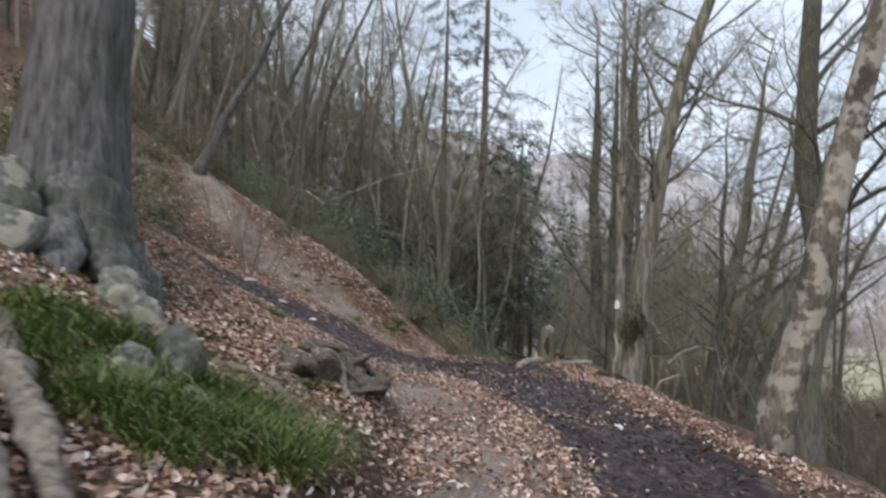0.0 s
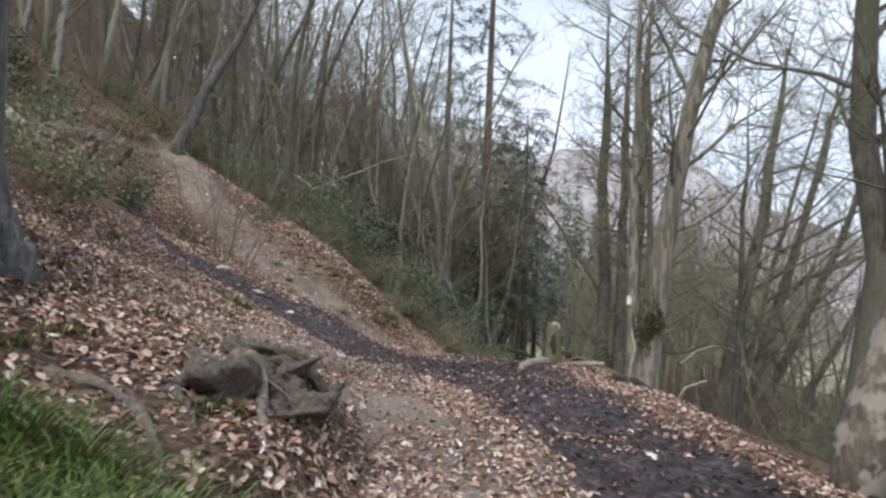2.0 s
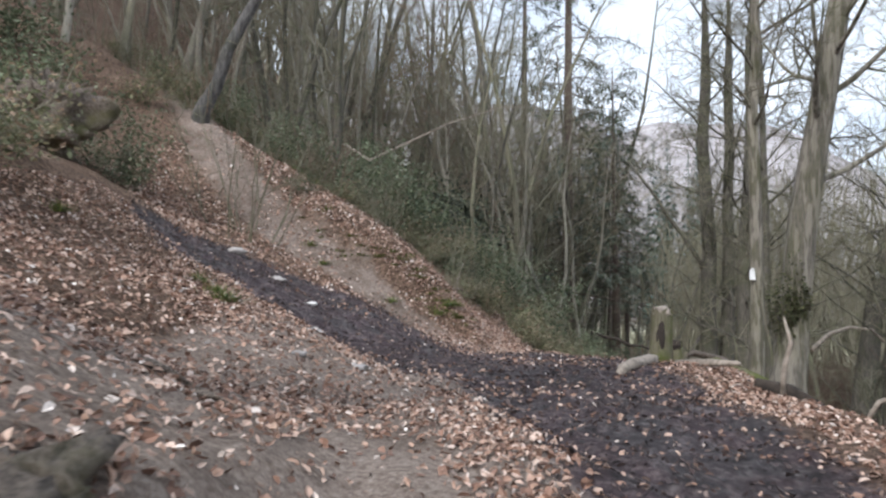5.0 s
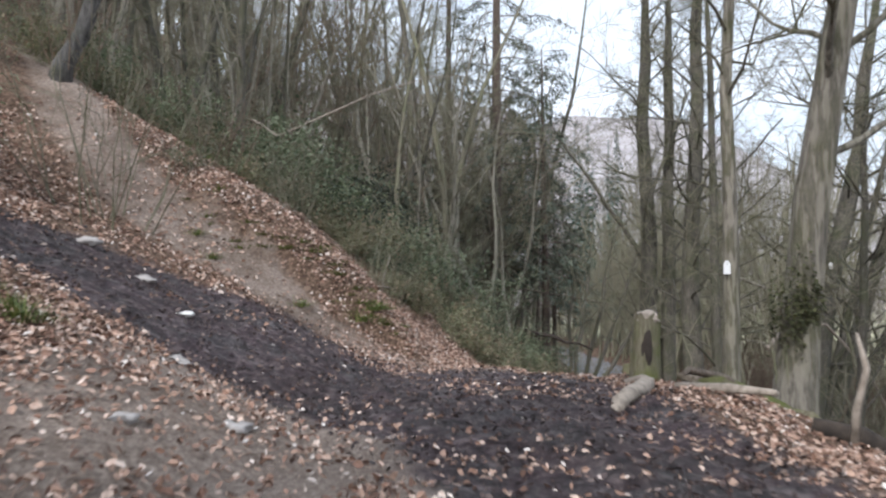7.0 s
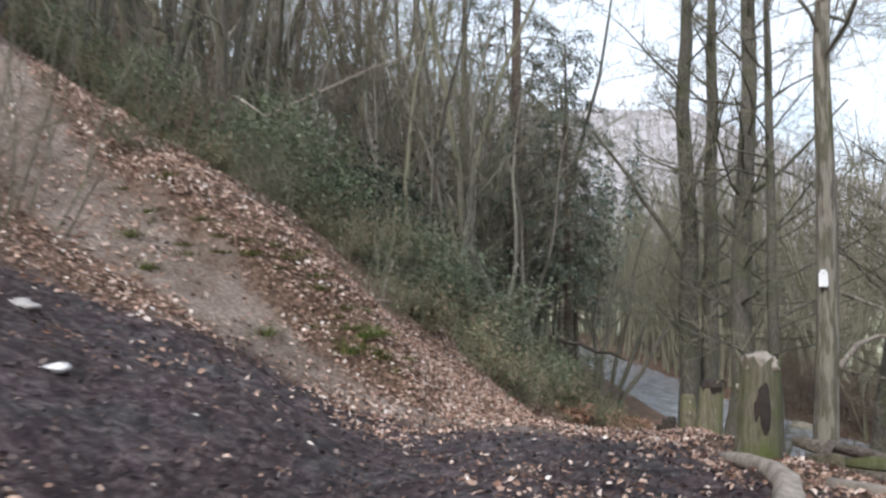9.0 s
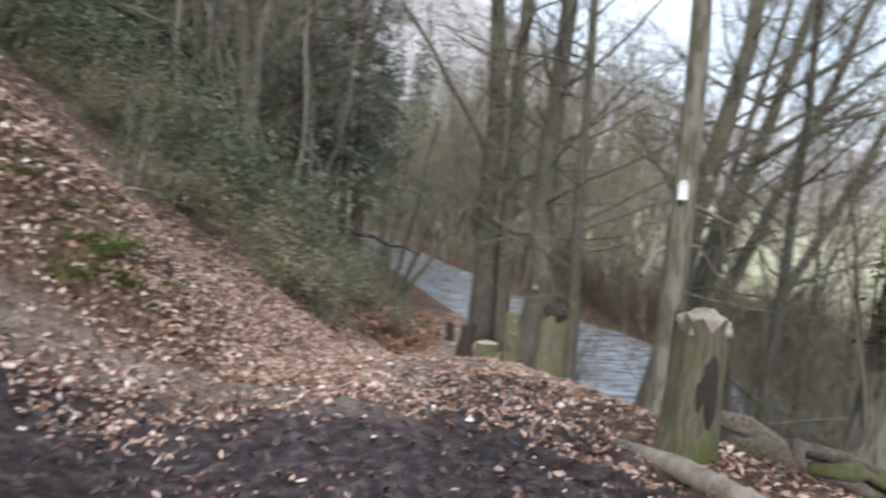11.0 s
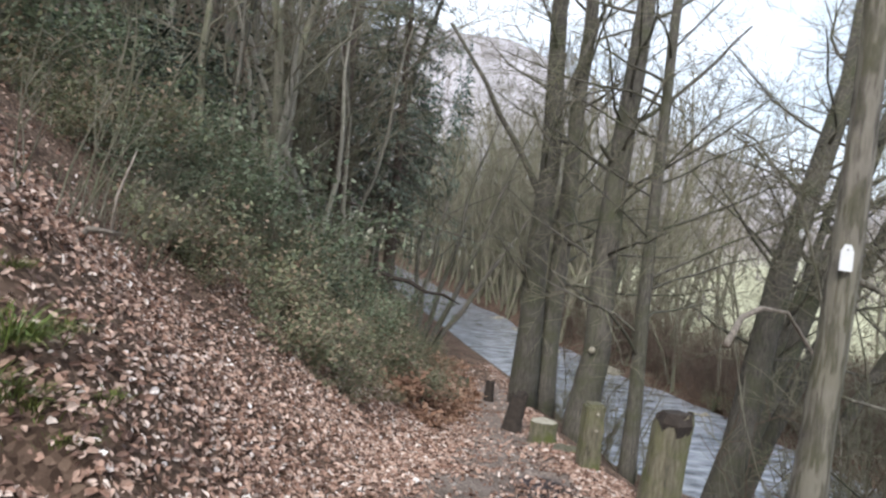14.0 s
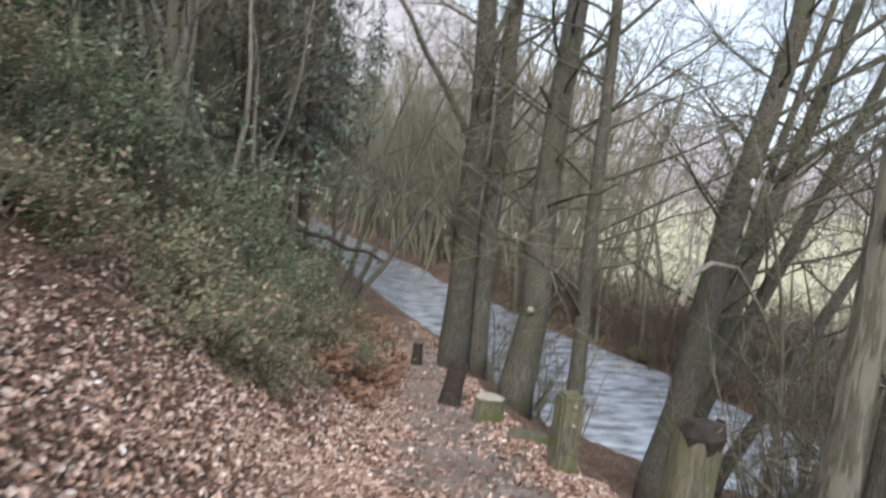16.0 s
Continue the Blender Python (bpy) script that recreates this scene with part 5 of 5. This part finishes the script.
for k in range(64):
    put_tuft(k % 3, rng.uniform(-3.3, -1.3), rng.uniform(3.5, 5.2), rng.uniform(0.7, 1.15))
for (x, y) in ((-4.4, 23.3), (-4.3, 23.5), (-4.5, 23.1), (-5.2, 9.4), (-5.0, 9.6), (-6.9, 22.2), (-7.4, 22.6), (-5.4, 22.4), (-7.9, 15.3), (-5.7, 15.6), (-5.4, 15.4), (-6.1, 15.9), (-9.4, 26), (-8.6, 25.5), (-3.6, 9.0), (-3.2, 8.6)):
    put_tuft(3 if x > -4.2 or y < 12 else k % 3, x, y, rng.uniform(0.6, 1.0))


moss_tufts = [grass_tuft(40 + k, 110, 0.16, 0.16) for k in range(2)]
for me_moss in moss_tufts:
    me_moss.materials[0] = M_MOSS
for k in range(70):
    if k < 40:
        u = rng.random()
        x, y = -7.8 + 4.6 * u + rng.gauss(0, 0.25), 23.1 + 0.5 * u + rng.gauss(0, 0.3)
    else:
        x, y = rng.uniform(-4.5, -1.6), rng.uniform(5.5, 9)
    ob = new("moss_tuft", moss_tufts[k % 2])
    sz = rng.uniform(0.6, 1.2)
    ob.matrix_basis = pose(x, y, ground_z(x, y), 0, 0, rng.uniform(0, 360)) @ Matrix.Diagonal((sz, sz, sz, 1))
    tagged(ob, "olive moss tuft on the bank", "moss", "moss tufts", "stuff")


# leaf litter
def litter(count, x_of, y_range, size, seed, rotting=False):
    g = np.random.default_rng(seed)
    y = g.uniform(*y_range, count)
    cx = curve(y, CX)
    x = cx + x_of(g, count, y)
    keep = np.ones(count)
    m = muddy(x, y) + g.normal(0, 0.13, count) + 0.1 * waves(x, y, 1.9, 3.0)
    keep = np.where(m < 1.0, np.where((y > 9.5) & (y < 16), 0.13, 0.06) * (0.3 + 1.6 * smooth(-0.2, 0.7, waves(x, y, 1.4, 4.0))), keep)
    keep = np.where((lane(x, y, STRIP, STRIP_W) < 1.0) & (lane(x, y) > 1.0), 0.3, keep)
    d = cx - x
    side = np.abs(d + 0.2) + g.normal(0, 0.2, count) + 0.2 * waves(x, y, 2.3, 1.0)
    keep = np.where((side < 0.85) & (m > 1.0), np.where(y < 10, 0.5, np.where(y > 21, 0.1, 0.36)), keep)
    trod_d, trod_y = d + g.normal(0, 0.4, count) + 0.3 * waves(x, y, 1.7, 2.0), y + g.normal(0, 0.7, count)
    keep = np.where((trod_d > -0.6) & (trod_d < 3.1) & (trod_y > 9) & (trod_y < 17) & (m > 1.0), 0.62, keep)
    keep = np.where(lane(x, y, SIDE, SIDE_W) + g.normal(0, 0.12, count) < 0.9, 0.3, keep)
    drift = smooth(-0.4, 0.5, waves(x, y, 1.1, 7.0))
    keep = keep * np.where(y < 15, np.where(d > 1.2, 0.4 + 0.6 * drift, 0.15 + 0.7 * drift), 0.5 + 0.5 * drift)
    keep = keep * np.where((y > 17.5) & (m < 1.0), 0.3, np.where((y > 18.5) & (keep < 0.2), 0.5, 1.0))
    keep = np.where((m > 0.95) & (m < 1.5) & (y < 13) & (x < 1.5), 0.9, keep)
    keep = np.where(np.exp(-(((x + 1.2) / 0.75) ** 2) - ((y - 6.9) / 1.3) ** 2) > 0.4, 1.0, keep)
    if rotting:
        keep = (m < 1.05) * 1.0
    pick = g.random(count) < keep
    x, y = x[pick], y[pick]
    n = len(x)
    z = height(x, y) + g.uniform(0.004, 0.03, n)
    e = 0.1
    nx_, ny_ = -(height(x + e, y) - height(x - e, y)) / (2 * e), -(height(x, y + e) - height(x, y - e)) / (2 * e)
    nor = np.stack([nx_, ny_, np.ones(n)], -1) + g.normal(0, 0.7, (n, 3))
    nor /= np.linalg.norm(nor, axis=1)[:, None]
    a = g.uniform(0, 2 * np.pi, n)
    way = np.stack([np.cos(a), np.sin(a), np.zeros(n)], -1)
    way -= nor * (way * nor).sum(1)[:, None]
    way /= np.linalg.norm(way, axis=1)[:, None]
    across = np.cross(nor, way)
    ln = (size * g.uniform(0.55, 1.3, n))[:, None]
    wd, fold = ln * g.uniform(0.14, 0.4, (n, 1)), ln * g.uniform(-0.12, 0.42, (n, 1))
    p = np.stack([x, y, z], -1)
    v = np.stack([p - way * ln * 0.5, p - way * ln * g.uniform(0, 0.3, (n, 1)) + across * wd * g.uniform(0.6, 1.2, (n, 1)) + nor * fold, p + way * ln * 0.25 + across * wd * 0.8 + nor * fold * 1.2, p + way * ln * 0.55 + nor * fold * 0.8, p + way * ln * g.uniform(0.05, 0.4, (n, 1)) - across * wd * g.uniform(0.4, 1.1, (n, 1)) + nor * fold * 1.2, p - way * ln * 0.15 - across * wd + nor * fold], 1).reshape(-1, 3)
    s = np.arange(n)[:, None] * 6
    f = np.concatenate([s + [0, 1, 2, 3], s + [0, 3, 4, 5]], 0)
    me = bpy.data.meshes.new("leaf_litter")
    me.from_pydata(v.tolist(), [], f.tolist())
    me.materials.append(M_DARKLEAF if rotting else M_LITTER)
    tagged(new("leaf_litter", me), "black rotting leaves trodden into the mud" if rotting else "brown fallen leaves strewn over the ground", "leaves", kind="stuff")


litter(118000, lambda g, n, y: g.uniform(-7, 3.4, n), (1.5, 20), 0.063, 1)
litter(150000, lambda g, n, y: -np.abs(g.normal(0, 2.6, n)) + 1.9, (18.5, 29), 0.06, 2)
litter(16000, lambda g, n, y: g.uniform(1.2, 6.5, n), (13, 25), 0.064, 6)
litter(60000, lambda g, n, y: -np.abs(g.normal(0, 3.1, n)) + 1.6, (29, 42), 0.085, 5)
litter(20000, lambda g, n, y: -np.abs(g.normal(0, 3.0, n)) + 1.4, (42, 60), 0.12, 3)
litter(24000, lambda g, n, y: g.uniform(-7.5, 3.4, n), (5, 25), 0.055, 4, True)
litter(20000, lambda g, n, y: g.uniform(-10, -3, n), (19.5, 27), 0.08, 8)


# ---- beyond the river ----
def cottage(x, y):
    z = ground_z(x, y)
    root = thing("cottage", x, y, z, "distant white cottage with a slate roof in the meadow", "house")
    wall = Shape()
    w, d, h, top = 6, 4, 4.4, 8.0
    wall.v = [(-w, -d, -1), (w, -d, -1), (w, d, -1), (-w, d, -1), (-w, -d, h), (w, -d, h), (w, d, h), (-w, d, h), (-w, 0, top), (w, 0, top)]
    wall.f = [(0, 1, 5, 4), (2, 3, 7, 6), (3, 0, 4, 8, 7), (1, 2, 6, 9, 5)]
    part("wall", wall, M_HOUSE, root, smooth=False)
    roof = Shape()
    for sgn in (-1, 1):
        b = len(roof.v)
        e = 0.5
        roof.v += [(-w - e, sgn * (d + e), h - 0.4), (w + e, sgn * (d + e), h - 0.4), (w + e, 0, top + 0.15), (-w - e, 0, top + 0.15), (-w - e, sgn * (d + e), h - 0.15), (w + e, sgn * (d + e), h - 0.15), (w + e, 0, top + 0.4), (-w - e, 0, top + 0.4)]
        roof.f += [(b, b + 1, b + 2, b + 3), (b + 4, b + 5, b + 6, b + 7), (b, b + 1, b + 5, b + 4), (b + 1, b + 2, b + 6, b + 5), (b, b + 3, b + 7, b + 4)]
    part("roof", roof, M_ROOF, root, smooth=False)
    for k in range(4):
        for r in range(2):
            win = Shape()
            cx = -4.2 + 2.8 * k
            z0 = 0.7 + 2.0 * r
            win.v = [(cx - 0.5, -d - 0.05, z0), (cx + 0.5, -d - 0.05, z0), (cx + 0.5, -d - 0.05, z0 + 1.1), (cx - 0.5, -d - 0.05, z0 + 1.1), (cx - 0.5, -d + 0.1, z0), (cx + 0.5, -d + 0.1, z0), (cx + 0.5, -d + 0.1, z0 + 1.1), (cx - 0.5, -d + 0.1, z0 + 1.1)]
            win.f = [(0, 1, 2, 3), (0, 1, 5, 4), (1, 2, 6, 5), (2, 3, 7, 6), (3, 0, 4, 7)]
            part("window", win, M_PANE, root, smooth=False)
    root.rotation_euler[2] = radians(20)
    root.scale = (0.65, 0.65, 0.65)


cottage(153, 293)
for k in range(12):
    y = 54 + k * 3.1
    x = float(np.interp(y, RY, RX)) + 4.3 + rng.uniform(-0.3, 0.5)
    rock_shape = Shape()
    lump(rock_shape, (0, 0, 0.1), (rng.uniform(0.4, 1.0), rng.uniform(0.4, 0.9), rng.uniform(0.3, 0.55)), 60.0 + k, 0.25, 8, 12)
    part("stone", rock_shape, M_CUT if k % 3 else M_ROCK, thing("river_boulder", x, y, ground_z(x, y) + 0.15, "pale stone at the river's edge", "rock", "river stones"))


def wood_edge(seed, spots, low, high, crown, material, label, name, cone=False):
    """A far belt of trees: trunks with loose crowns of small facets, in one mesh."""
    g = np.random.default_rng(seed)
    s = Shape()
    for x, y in spots:
        z = ground_z(x, y)
        h = g.uniform(low, high)
        s.tube([(x, y, z - 0.5), (x, y, z + h)], [0.16, 0.04], 4, cap=False)
        for _ in range(crown):
            u = g.uniform(0.12, 1) ** 0.8
            r = (1.1 - u) * h * 0.3
            p = Vector((x + g.normal(0, r * 0.6 + 0.2), y + g.normal(0, r * 0.6 + 0.2), z + h * u))
            way = Vector((g.normal(0, 0.6), g.normal(0, 0.6), 1)).normalized()
            across = way.cross(Vector((g.normal(), g.normal(), 0.1))).normalized()
            if cone:
                a = g.uniform(0, 2 * math.pi)
                r = (1.03 - u) * h * 0.17
                way = Vector((math.cos(a), math.sin(a), -0.35)).normalized()
                across = Vector((-math.sin(a), math.cos(a), 0))
                s.leaf(Vector((x, y, z + h * u)) + way * (r * g.uniform(0.0, 0.6)), way, across, r * g.uniform(0.4, 0.7) + 0.1, r * 0.12 + 0.06, 0.0)
            else:
                s.leaf(p, way, across, h * g.uniform(0.1, 0.22), h * 0.012, 0.02)
    tagged(new(name, s.mesh(name, material, False)), label, "woodland", kind="stuff")


g0 = np.random.default_rng(77)
wood_edge(1, [(g0.uniform(-5, 200), g0.uniform(150, 240)) for _ in range(150)], 9, 15, 90, M_HAZYWOOD, "bare grey woodland beyond the meadow", "far_woodland")
wood_edge(2, [(g0.uniform(2, 11), g0.uniform(140, 160)) for _ in range(12)], 28, 39, 420, M_FARPINE, "blue-green conifers beyond the river", "far_conifers", True)
wood_edge(3, [(g0.uniform(-60, 400), g0.uniform(300, 760)) for _ in range(420)], 10, 18, 40, M_HAZYWOOD, "bare woodland on the far hillside", "far_hill_woodland")
wood_edge(4, [(g0.uniform(20, 110), g0.uniform(60, 125)) for _ in range(24)], 5, 9, 90, M_HAZYWOOD, "bare hedgerow trees in the meadow", "hedgerow")
